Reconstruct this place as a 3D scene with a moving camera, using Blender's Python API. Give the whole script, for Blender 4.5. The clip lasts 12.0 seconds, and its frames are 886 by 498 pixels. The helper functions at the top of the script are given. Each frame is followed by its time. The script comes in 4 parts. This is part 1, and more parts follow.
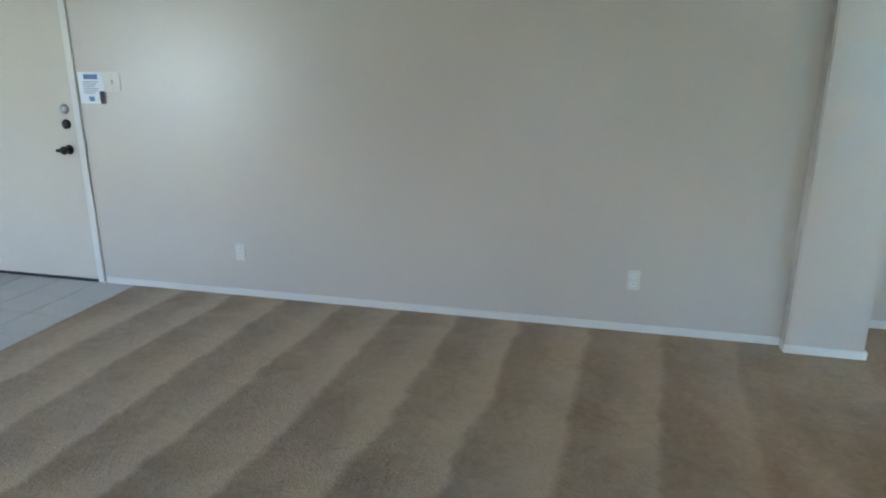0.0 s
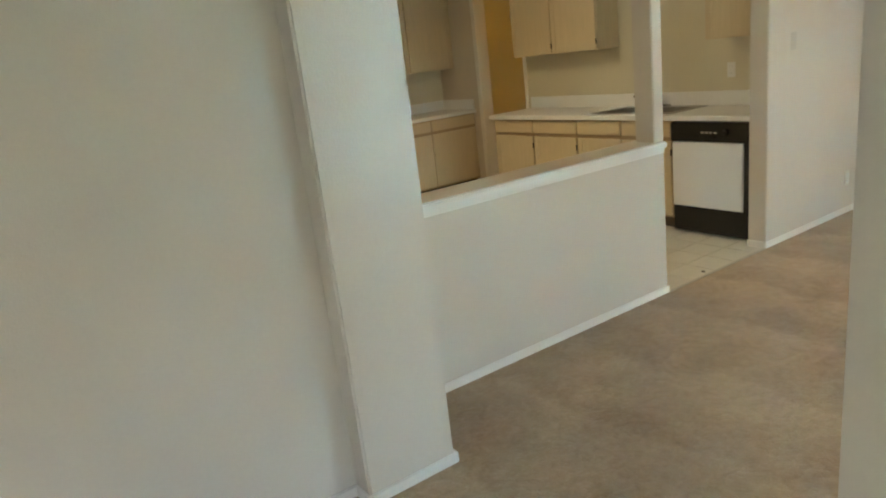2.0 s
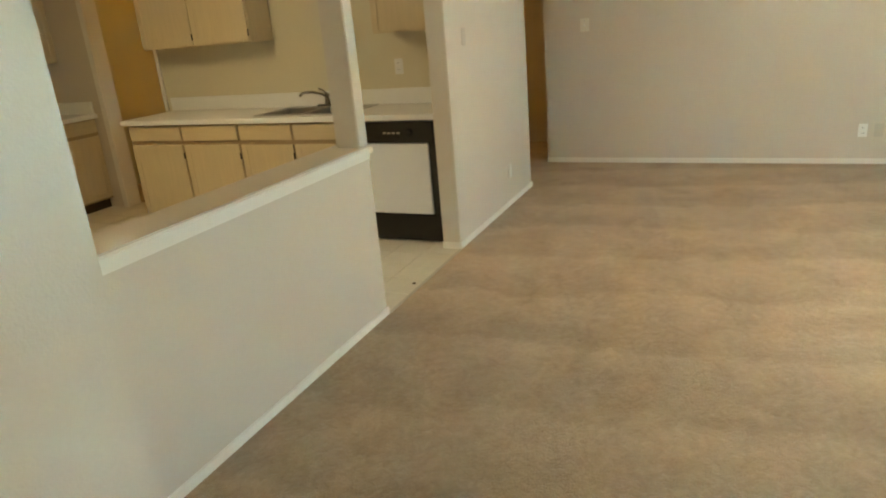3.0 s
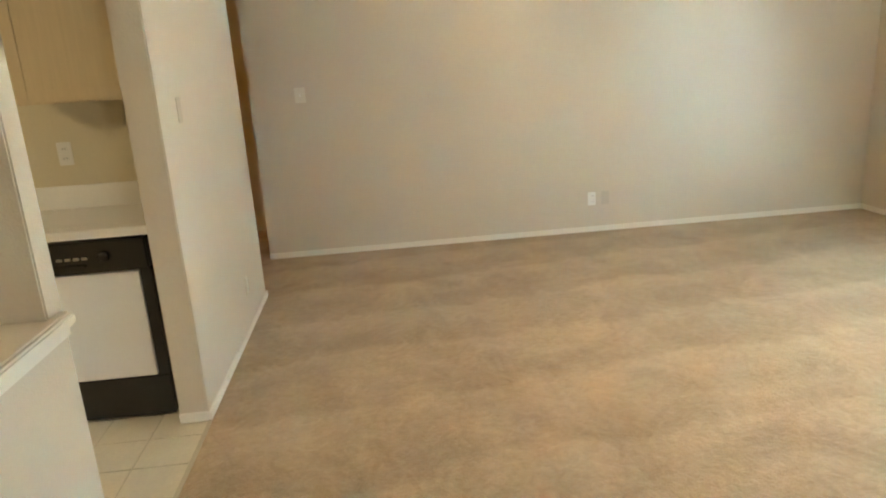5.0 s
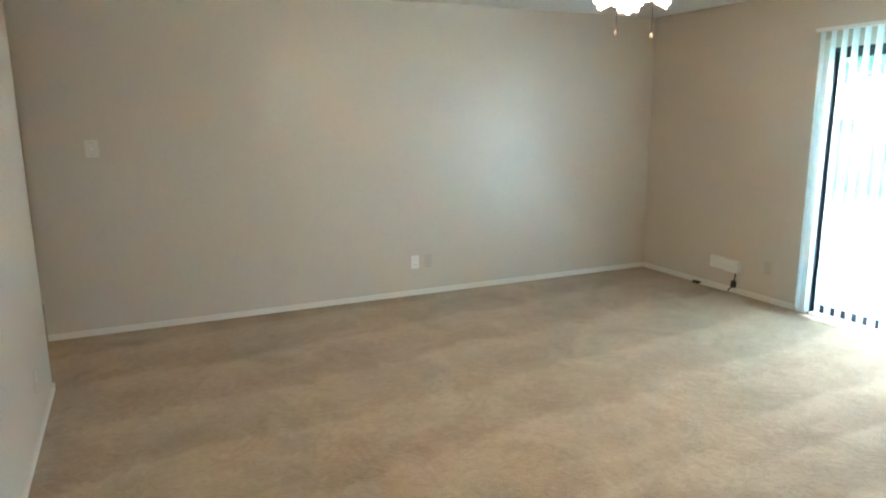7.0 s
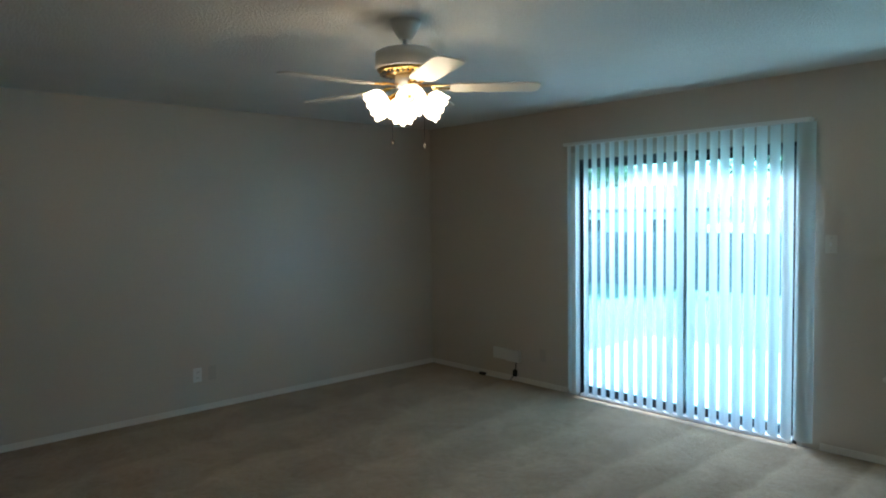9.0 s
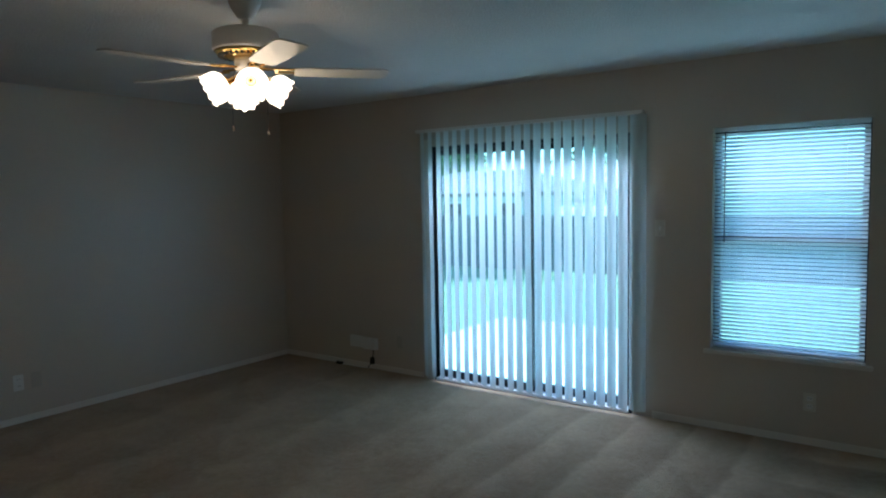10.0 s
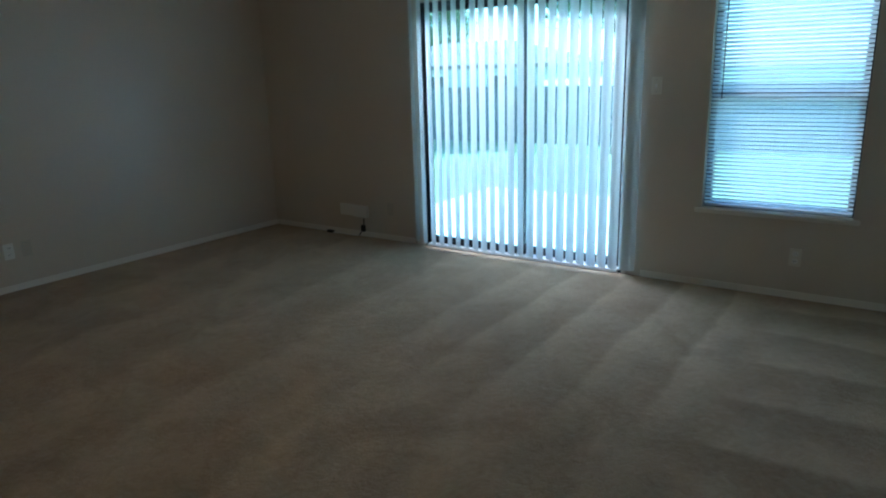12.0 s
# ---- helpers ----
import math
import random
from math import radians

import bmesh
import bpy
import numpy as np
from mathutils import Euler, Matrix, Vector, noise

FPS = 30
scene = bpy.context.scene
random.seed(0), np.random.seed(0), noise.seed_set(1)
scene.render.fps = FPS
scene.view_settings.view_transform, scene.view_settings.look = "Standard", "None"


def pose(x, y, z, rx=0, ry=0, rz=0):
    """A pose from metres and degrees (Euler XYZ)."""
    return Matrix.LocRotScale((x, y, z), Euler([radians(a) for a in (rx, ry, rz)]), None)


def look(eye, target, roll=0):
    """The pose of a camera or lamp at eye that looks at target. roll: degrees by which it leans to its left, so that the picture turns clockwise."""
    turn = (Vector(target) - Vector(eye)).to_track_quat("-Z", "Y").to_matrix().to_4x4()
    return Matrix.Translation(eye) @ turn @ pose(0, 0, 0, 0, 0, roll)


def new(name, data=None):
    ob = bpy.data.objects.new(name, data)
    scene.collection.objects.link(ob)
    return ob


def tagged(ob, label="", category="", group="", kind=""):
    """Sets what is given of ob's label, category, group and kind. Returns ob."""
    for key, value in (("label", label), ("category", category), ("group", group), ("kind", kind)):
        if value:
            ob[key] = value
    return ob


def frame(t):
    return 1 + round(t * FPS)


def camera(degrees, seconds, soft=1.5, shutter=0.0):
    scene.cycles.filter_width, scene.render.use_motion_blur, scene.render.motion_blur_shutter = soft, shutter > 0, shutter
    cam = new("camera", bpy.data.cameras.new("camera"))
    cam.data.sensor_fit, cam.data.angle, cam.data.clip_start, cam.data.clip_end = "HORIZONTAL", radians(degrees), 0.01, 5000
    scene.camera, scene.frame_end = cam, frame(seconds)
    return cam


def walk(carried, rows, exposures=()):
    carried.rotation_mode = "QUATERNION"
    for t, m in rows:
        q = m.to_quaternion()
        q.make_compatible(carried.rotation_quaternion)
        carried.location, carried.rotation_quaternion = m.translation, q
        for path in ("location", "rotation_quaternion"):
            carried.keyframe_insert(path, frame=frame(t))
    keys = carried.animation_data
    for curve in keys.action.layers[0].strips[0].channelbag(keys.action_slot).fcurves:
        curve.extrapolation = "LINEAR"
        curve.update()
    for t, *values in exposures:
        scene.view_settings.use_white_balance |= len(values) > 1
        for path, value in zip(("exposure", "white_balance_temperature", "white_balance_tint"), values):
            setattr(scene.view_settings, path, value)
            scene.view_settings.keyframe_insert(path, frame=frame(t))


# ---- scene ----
cam = camera(66.6, 12.0, soft=2.0)
PATH = [
    (0, (-1.388, -3.813, 1.565), (-1.846, -1.949, 1.005), 0.1),
    (0.5, (-1.494, -3.37, 1.551), (-1.727, -1.476, 0.954), -1.4),
    (1, (-1.334, -3.005, 1.549), (-1.249, -1.101, 0.942), -4.7),
    (1.5, (-1.337, -2.566, 1.565), (-0.63, -0.803, 0.939), -6.5),
    (2, (-1.269, -2.077, 1.544), (-0.196, -0.479, 1.0), -6.8),
    (2.5, (-1.101, -1.663, 1.522), (0.31, -0.375, 0.93), -4.9),
    (3, (-0.935, -1.32, 1.508), (0.785, -0.53, 0.862), -4.9),
    (3.5, (-0.698, -1.052, 1.456), (1.123, -0.479, 0.859), -4.3),
    (3.7, (-0.564, -0.966, 1.458), (1.296, -0.558, 0.848), -3.6),
    (5.3, (0.379, -0.397, 1.507), (2.28, -0.663, 0.944), -2.3),
    (5.5, (0.472, -0.361, 1.499), (2.342, -0.719, 0.886), -0.8),
    (6, (0.568, -0.243, 1.504), (2.334, -0.921, 0.855), -1.5),
    (6.5, (0.587, -0.148, 1.543), (2.347, -0.93, 1.003), -2.0),
    (6.7, (0.567, -0.134, 1.546), (2.348, -0.914, 1.079), -1.4),
    (8.3, (0.599, -0.113, 1.59), (2.264, -1.214, 1.47), -1.1),
    (8.5, (0.609, -0.124, 1.58), (2.226, -1.295, 1.461), -0.9),
    (9, (0.556, -0.135, 1.554), (2.03, -1.483, 1.453), -0.8),
    (9.5, (0.558, -0.183, 1.573), (1.886, -1.674, 1.464), -1.0),
    (10, (0.558, -0.199, 1.579), (1.721, -1.819, 1.424), -1.1),
    (10.5, (0.547, -0.205, 1.526), (1.582, -1.905, 1.324), -1.4),
    (11, (0.541, -0.229, 1.523), (1.495, -1.953, 1.184), -1.6),
    (11.5, (0.578, -0.170, 1.514), (1.498, -1.884, 1.058), -1.5),
    (12, (0.612, -0.192, 1.465), (1.712, -1.783, 0.956), -1.6),
]
STOPS = [(0, 4.72, 5700, 15), (1.0, 4.95, 6200, 16), (1.5, 4.85, 6450, 16), (2.5, 4.9, 7600, 15), (3.7, 4.98, 8350, 14), (5.3, 5.1, 7650, 19), (6.0, 5.0, 7000, 19), (6.7, 4.87, 6600, 17),
         (8.3, 3.8, 6150, 13), (8.7, 3.2, 5950, 12), (9.0, 2.55, 5800, 11), (9.5, 1.97, 5700, 15), (10.0, 1.75, 5650, 16), (11.0, 1.85, 5750, 16), (12.0, 2.1, 5850, 15)]
walk(cam, [(t, look(eye, aim, roll)) for t, eye, aim, roll in PATH], STOPS)

# ---- world and light ----
world = bpy.data.worlds.new("sky")
scene.world = world
world.use_nodes = True
wn = world.node_tree.nodes
sky = wn.new("ShaderNodeTexSky")
sky.sky_type, sky.sun_disc = "NISHITA", False
sky.sun_elevation, sky.sun_rotation = radians(48), radians(85)
sky.air_density, sky.dust_density, sky.ozone_density = 1.0, 0.5, 2.5
world.node_tree.links.new(sky.outputs[0], wn["Background"].inputs[0])
wn["Background"].inputs[1].default_value = 0.15
sun_data = bpy.data.lights.new("sun", "SUN")
sun_data.energy, sun_data.angle, sun_data.color = 5.0, radians(0.6), (1, 0.97, 0.92)
sun = new("sun", sun_data)
sun.matrix_world = look((-24, 2.2, 27), (0, 0, 0))


def lamp(name, kind, place, watts, colour, size=0.1, target=None, size_y=None):
    data = bpy.data.lights.new(name, kind)
    data.energy, data.color = watts, colour
    if kind == "AREA":
        data.size = size
        if size_y:
            data.shape, data.size_y = "RECTANGLE", size_y
    else:
        data.shadow_soft_size = size
    ob = new(name, data)
    ob.matrix_world = look(place, target) if target else pose(*place)
    return ob


# area lamps that stand in for daylight
# front room pair: added just inside windows assumed out of view
lamp("living_window_fill", "AREA", (-2.1, -4.72, 0.85), 0.30, (0.66, 0.82, 1.0), 0.95, (-2.1, 0, 0.6), 0.75)
lamp("entry_window_light", "AREA", (-7.1, -4.72, 1.25), 2.2, (0.66, 0.82, 1.0), 1.5, (-3.6, -1.4, 0.0), 1.3)
# added fill, hidden outside above the patio door, in place of the sky
lamp("patio_sky_fill", "AREA", (3.55, -5.50, 2.62), 42.0, (0.80, 0.91, 1.0), 1.7, (2.75, -4.45, 1.35), 0.8)
# lamps of the kitchen and the hall
lamp("kitchen_light", "AREA", (1.6, 2.3, 2.38), 0.8, (1.0, 0.88, 0.58), 1.1, (1.6, 2.3, 0), 0.35)
lamp("hall_light", "POINT", (5.6, 3.2, 2.32), 0.6, (1.0, 0.58, 0.10), 0.1)

# ---- materials ----


def mat(name, colour, rough=0.5, vary=0.06, scale=3.0, bump=0.0, bscale=200.0, metal=0.0, fine=60.0, obj_random=0.0, spec=0.5):
    m = bpy.data.materials.new(name)
    m.use_nodes = True
    n, l = m.node_tree.nodes, m.node_tree.links
    b = n["Principled BSDF"]
    tc = n.new("ShaderNodeTexCoord")
    out = None
    geo = n.new("ShaderNodeNewGeometry")
    big = n.new("ShaderNodeTexNoise")
    big.inputs["Scale"].default_value, big.inputs["Detail"].default_value = scale, 4
    l.new(geo.outputs["Position"], big.inputs["Vector"])
    small = n.new("ShaderNodeTexNoise")
    small.inputs["Scale"].default_value, small.inputs["Detail"].default_value = fine, 3
    l.new(geo.outputs["Position"], small.inputs["Vector"])
    add = n.new("ShaderNodeMath")
    add.operation = "ADD"
    l.new(big.outputs["Fac"], add.inputs[0])
    l.new(small.outputs["Fac"], add.inputs[1])
    rng = n.new("ShaderNodeMapRange")
    rng.inputs["From Min"].default_value, rng.inputs["From Max"].default_value = 0.6, 1.4
    rng.inputs["To Min"].default_value, rng.inputs["To Max"].default_value = 1 - vary, 1 + vary
    l.new(add.outputs[0], rng.inputs["Value"])
    val = rng.outputs[0]
    if obj_random:
        info = n.new("ShaderNodeObjectInfo")
        r2 = n.new("ShaderNodeMapRange")
        r2.inputs["To Min"].default_value, r2.inputs["To Max"].default_value = 1 - obj_random, 1 + obj_random
        l.new(info.outputs["Random"], r2.inputs["Value"])
        mul = n.new("ShaderNodeMath")
        mul.operation = "MULTIPLY"
        l.new(val, mul.inputs[0])
        l.new(r2.outputs[0], mul.inputs[1])
        val = mul.outputs[0]
    mix = n.new("ShaderNodeVectorMath")
    mix.operation = "SCALE"
    mix.inputs[0].default_value = colour
    l.new(val, mix.inputs["Scale"])
    l.new(mix.outputs[0], b.inputs["Base Color"])
    b.inputs["Roughness"].default_value = rough
    b.inputs["Metallic"].default_value = metal
    b.inputs["Specular IOR Level"].default_value = spec
    if bump:
        bn = n.new("ShaderNodeTexNoise")
        bn.inputs["Scale"].default_value, bn.inputs["Detail"].default_value = bscale, 3
        l.new(geo.outputs["Position"], bn.inputs["Vector"])
        bp = n.new("ShaderNodeBump")
        bp.inputs["Strength"].default_value, bp.inputs["Distance"].default_value = bump, 0.004
        l.new(bn.outputs["Fac"], bp.inputs["Height"])
        l.new(bp.outputs[0], b.inputs["Normal"])
    return m


def wood(name, colour, axis=2):
    m = mat(name, colour, 0.45, 0.0)
    n, l = m.node_tree.nodes, m.node_tree.links
    geo = n.new("ShaderNodeNewGeometry")
    mp = n.new("ShaderNodeMapping")
    sc = [38.0, 38.0, 38.0]
    sc[axis] = 2.2
    mp.inputs["Scale"].default_value = sc
    l.new(geo.outputs["Position"], mp.inputs["Vector"])
    tex = n.new("ShaderNodeTexNoise")
    tex.inputs["Scale"].default_value, tex.inputs["Detail"].default_value, tex.inputs["Distortion"].default_value = 1.6, 5, 0.6
    l.new(mp.outputs[0], tex.inputs["Vector"])
    ramp = n.new("ShaderNodeValToRGB")
    ramp.color_ramp.elements[0].position, ramp.color_ramp.elements[1].position = 0.3, 0.7
    ramp.color_ramp.elements[0].color = (*[c * 0.95 for c in colour], 1)
    ramp.color_ramp.elements[1].color = (*[min(1, c * 1.03) for c in colour], 1)
    l.new(tex.outputs["Fac"], ramp.inputs[0])
    l.new(ramp.outputs[0], n["Principled BSDF"].inputs["Base Color"])
    return m


def carpet_material():
    m = bpy.data.materials.new("carpet")
    m.use_nodes = True
    n, l = m.node_tree.nodes, m.node_tree.links
    b = n["Principled BSDF"]
    geo = n.new("ShaderNodeNewGeometry")

    def noise_tex(scale, detail, vec=None, dist=0.0):
        t = n.new("ShaderNodeTexNoise")
        t.inputs["Scale"].default_value, t.inputs["Detail"].default_value, t.inputs["Distortion"].default_value = scale, detail, dist
        l.new(vec or geo.outputs["Position"], t.inputs["Vector"])
        return t.outputs["Fac"]

    def calc(op, a, bb, c=None):
        t = n.new("ShaderNodeMath")
        t.operation = op
        for k, v in enumerate((a, bb) if c is None else (a, bb, c)):
            if isinstance(v, (int, float)):
                t.inputs[k].default_value = v
            else:
                l.new(v, t.inputs[k])
        return t.outputs[0]

    sep = n.new("ShaderNodeSeparateXYZ")
    l.new(geo.outputs["Position"], sep.inputs[0])
    x, y = sep.outputs[0], sep.outputs[1]
    wob = calc("MULTIPLY", calc("SUBTRACT", noise_tex(1.3, 2), 0.5), 0.16)
    wob = calc("ADD", wob, calc("MULTIPLY", calc("SUBTRACT", noise_tex(8.0, 3), 0.5), 0.07))

    def shape(s):
        r = n.new("ShaderNodeValToRGB")
        e = r.color_ramp.elements
        e[0].position, e[1].position = 0.0, 1.0
        e[0].color, e[1].color = (0.30, 0.30, 0.30, 1), (0.32, 0.32, 0.32, 1)
        for at, value in ((0.05, 0.0), (0.45, 0.25), (0.72, 0.75), (0.93, 1.0)):
            k = e.new(at)
            k.color = (value, value, value, 1)
        l.new(s, r.inputs[0])
        return r.outputs[0]

    def span(v, a, b):
        r = n.new("ShaderNodeMapRange")
        r.inputs["From Min"].default_value, r.inputs["From Max"].default_value = a, b
        l.new(v, r.inputs["Value"])
        return r.outputs[0]

    def blend(f, a, b):
        r = n.new("ShaderNodeMix")
        l.new(f, r.inputs[0])
        for k, v in ((2, a), (3, b)):
            l.new(v, r.inputs[k])
        return r.outputs[0]

    # strokes of the vacuum cleaner: towards the wall in the front room
    u = calc("ADD", calc("ADD", x, calc("MULTIPLY", y, VAC_SKEW)), calc("ADD", wob, 0.25))
    front = shape(calc("FRACT", calc("DIVIDE", u, VAC_STEP), 0))
    # broad faint strokes in the back room, and short ones beside the partition
    w = calc("ADD", calc("ADD", x, calc("MULTIPLY", y, 0.12)), calc("MULTIPLY", wob, 2.4))
    broad = calc("ADD", calc("MULTIPLY", shape(calc("FRACT", calc("DIVIDE", w, 0.61), 0)), 0.26), 0.32)
    side = shape(calc("FRACT", calc("DIVIDE", calc("ADD", calc("ADD", y, wob), 0.05), 0.45), 0))
    near_side = calc("MULTIPLY", span(x, 1.25, 1.05), span(y, -1.9, -2.5))
    # strokes drawn away from the patio door
    lane = shape(calc("FRACT", calc("DIVIDE", calc("ADD", calc("ADD", x, calc("MULTIPLY", wob, 0.7)), 3.69), 0.365), 0))
    lane = calc("ADD", calc("MULTIPLY", lane, 0.55), 0.2)
    near_door = calc("MULTIPLY", span(y, -2.3, -3.3), span(x, 3.6, 2.4))
    mixed = blend(span(x, -1.5, -0.1), calc("ADD", calc("MULTIPLY", front, 0.85), 0.22), blend(near_side, blend(near_door, broad, lane), calc("ADD", calc("MULTIPLY", side, 0.65), 0.15)))
    patch = noise_tex(1.9, 4, None, 1.2)
    swirl = noise_tex(11.0, 5, None, 2.2)
    mid = noise_tex(38.0, 4, None, 1.5)
    tuft = noise_tex(170.0, 3)
    # fine arcs that the cleaner's head left in the pile
    cell = n.new("ShaderNodeTexVoronoi")
    cell.inputs["Scale"].default_value = 1.7
    l.new(geo.outputs["Position"], cell.inputs["Vector"])
    arcs = calc("SINE", calc("MULTIPLY", calc("ADD", cell.outputs["Distance"], calc("MULTIPLY", wob, 2.6)), 66.0), 0)
    arcs = calc("MULTIPLY", arcs, span(noise_tex(2.3, 2), 0.48, 0.64))
    tone = calc("ADD", calc("MULTIPLY", mixed, 0.34), calc("MULTIPLY", patch, 0.38))
    tone = calc("ADD", tone, calc("ADD", calc("MULTIPLY", arcs, 0.022), 0.04))
    tone = calc("ADD", tone, calc("MULTIPLY", swirl, 0.26))
    tone = calc("ADD", tone, calc("MULTIPLY", mid, 0.20))
    tone = calc("ADD", tone, calc("MULTIPLY", tuft, 0.22))
    ramp = n.new("ShaderNodeValToRGB")
    ramp.color_ramp.elements[0].position, ramp.color_ramp.elements[1].position = 0.42, 0.96
    ramp.color_ramp.elements[0].color = (0.215, 0.146, 0.088, 1)
    ramp.color_ramp.elements[1].color = (0.58, 0.445, 0.305, 1)
    l.new(tone, ramp.inputs[0])
    l.new(ramp.outputs[0], b.inputs["Base Color"])
    b.inputs["Roughness"].default_value = 0.95
    b.inputs["Specular IOR Level"].default_value = 0.1
    b.inputs["Sheen Weight"].default_value = 0.22
    b.inputs["Sheen Roughness"].default_value = 0.4
    bp = n.new("ShaderNodeBump")
    bp.inputs["Strength"].default_value, bp.inputs["Distance"].default_value = 0.7, 0.010
    l.new(calc("ADD", calc("MULTIPLY", swirl, 0.7), calc("ADD", mid, calc("MULTIPLY", tuft, 0.5))), bp.inputs["Height"])
    l.new(bp.outputs[0], b.inputs["Normal"])
    return m


VAC_SKEW, VAC_STEP = -0.05, 0.39
PAINT = mat("greige_wall_paint", (0.60, 0.53, 0.445), 0.28, 0.025, 1.2, 0.25, 130.0)
# wall paint turned cream to carry the kitchen lamp's yellow tint
KPAINT = mat("lamp_yellowed_kitchen_paint", (0.63, 0.57, 0.42), 0.36, 0.025, 1.2, 0.25, 130.0)
CEIL = mat("white_popcorn_ceiling", (0.74, 0.73, 0.70), 0.9, 0.05, 2.0, 1.0, 75.0)
TRIM = mat("white_trim_paint", (0.76, 0.72, 0.65), 0.35, 0.03, 2.0)
for n_ in CEIL.node_tree.nodes:
    if n_.type == "BUMP":
        n_.inputs["Distance"].default_value = 0.009
CARPET = carpet_material()
TILE = mat("pale_entry_tile", (0.56, 0.55, 0.54), 0.3, 0.08, 6.0, obj_random=0.05)
GROUT = mat("grey_grout", (0.33, 0.31, 0.29), 0.9, 0.1, 10.0)
VINYL = mat("cream_vinyl", (0.60, 0.56, 0.46), 0.35, 0.07, 9.0, obj_random=0.04)
SEAM = mat("vinyl_seam", (0.47, 0.43, 0.34), 0.5, 0.08, 9.0)
DOORP = mat("cream_door_paint", (0.64, 0.57, 0.47), 0.3, 0.03, 2.0)
MAPLE = wood("pale_maple", (0.62, 0.50, 0.32))
# brown face frame, darkened to draw the shadow lines between drawers and doors
CARCASS = wood("shaded_maple_face_frame", (0.40, 0.28, 0.16))
MAPLE_H = wood("pale_maple_rail", (0.61, 0.485, 0.305), 1)
INSIDE = mat("brown_cabinet_gap", (0.10, 0.065, 0.035), 0.7)
LAMINATE = mat("white_laminate", (0.78, 0.77, 0.74), 0.3, 0.03, 6.0)
STEEL = mat("brushed_steel", (0.42, 0.41, 0.39), 0.32, 0.05, 20.0, metal=1.0)
CHROME = mat("chrome", (0.5, 0.49, 0.47), 0.15, 0.02, metal=1.0)
BLACK = mat("black_enamel", (0.012, 0.012, 0.012), 0.25, 0.1)
DWHITE = mat("white_enamel", (0.74, 0.75, 0.76), 0.3, 0.02)
PLASTIC = mat("white_plastic", (0.78, 0.77, 0.73), 0.4, 0.02)
SLOT = mat("dark_slot", (0.02, 0.02, 0.02), 0.6)
BEIGEP = mat("painted_over_plate", (0.53, 0.475, 0.40), 0.42, 0.02)
ALMOND = mat("almond_plastic", (0.70, 0.66, 0.57), 0.4, 0.02)
BRASS = mat("polished_brass", (0.80, 0.56, 0.20), 0.22, 0.03, metal=1.0)
BRONZE = mat("dark_bronze", (0.025, 0.02, 0.018), 0.35, 0.1, metal=0.6)
ALU = mat("dark_aluminium_frame", (0.035, 0.04, 0.045), 0.4, 0.1, metal=0.5)
CORD = mat("black_cable", (0.015, 0.014, 0.013), 0.5)
PAPER = mat("white_paper", (0.8, 0.82, 0.84), 0.7, 0.02)
INK = mat("blue_ink", (0.12, 0.22, 0.42), 0.6, 0.05)
INK2 = mat("grey_ink", (0.35, 0.38, 0.44), 0.6, 0.05)
FANW = mat("white_fan_enamel", (0.75, 0.73, 0.69), 0.35, 0.02)
BLADE = mat("white_blade", (0.72, 0.68, 0.60), 0.35, 0.03, 12.0)
VANE = mat("translucent_vane_fabric", (0.80, 0.82, 0.80), 0.6, 0.02)
SLAT = mat("white_blind_slat", (0.78, 0.80, 0.82), 0.45, 0.02)
for m_, w_ in ((VANE, 0.56), (SLAT, 0.42)):
    n_, l_ = m_.node_tree.nodes, m_.node_tree.links
    tr = n_.new("ShaderNodeBsdfTranslucent")
    tr.inputs["Color"].default_value = (0.90, 0.95, 0.96, 1)
    mx = n_.new("ShaderNodeMixShader")
    mx.inputs[0].default_value = w_
    l_.new(n_["Principled BSDF"].outputs[0], mx.inputs[1])
    l_.new(tr.outputs[0], mx.inputs[2])
    l_.new(mx.outputs[0], n_["Material Output"].inputs[0])
# sill colour kept near white to imitate daylight falling on it
TRACKM = mat("daylit_aluminium_sill", (0.78, 0.79, 0.80), 0.35, 0.05, 20.0)
GLASS = bpy.data.materials.new("daylight_tinted_glass")
GLASS.use_nodes = True
gn, gl = GLASS.node_tree.nodes, GLASS.node_tree.links
gt = gn.new("ShaderNodeBsdfTransparent")
# cyan here puts the daylight's blue cast into the pane colour
gt.inputs[0].default_value = (0.69, 0.95, 1.0, 1)
gg = gn.new("ShaderNodeBsdfGlossy")
gg.inputs["Roughness"].default_value = 0.02
gm = gn.new("ShaderNodeMixShader")
gm.inputs[0].default_value = 0.06
gl.new(gt.outputs[0], gm.inputs[1])
gl.new(gg.outputs[0], gm.inputs[2])
gl.new(gm.outputs[0], gn["Material Output"].inputs[0])
CLEAR = GLASS.copy()
CLEAR.name = "clear_glass"
for n_ in CLEAR.node_tree.nodes:
    if n_.type == "BSDF_TRANSPARENT":
        n_.inputs[0].default_value = (0.97, 0.95, 0.92, 1)
SHADE = bpy.data.materials.new("lit_frosted_glass")
SHADE.use_nodes = True
sb = SHADE.node_tree.nodes["Principled BSDF"]
sb.inputs["Base Color"].default_value = (0.9, 0.85, 0.75, 1)
sb.inputs["Emission Color"].default_value = (1.0, 0.82, 0.56, 1)
sb.inputs["Emission Strength"].default_value = 1.0
GRASS = mat("lawn_grass", (0.20, 0.25, 0.14), 0.9, 0.25, 0.8, 0.8, 40.0)
CONCRETE = mat("patio_concrete", (0.58, 0.57, 0.54), 0.85, 0.1, 2.0, 0.3, 60.0)
FENCE = mat("grey_fence_wood", (0.13, 0.135, 0.14), 0.85, 0.2, 6.0, obj_random=0.15)
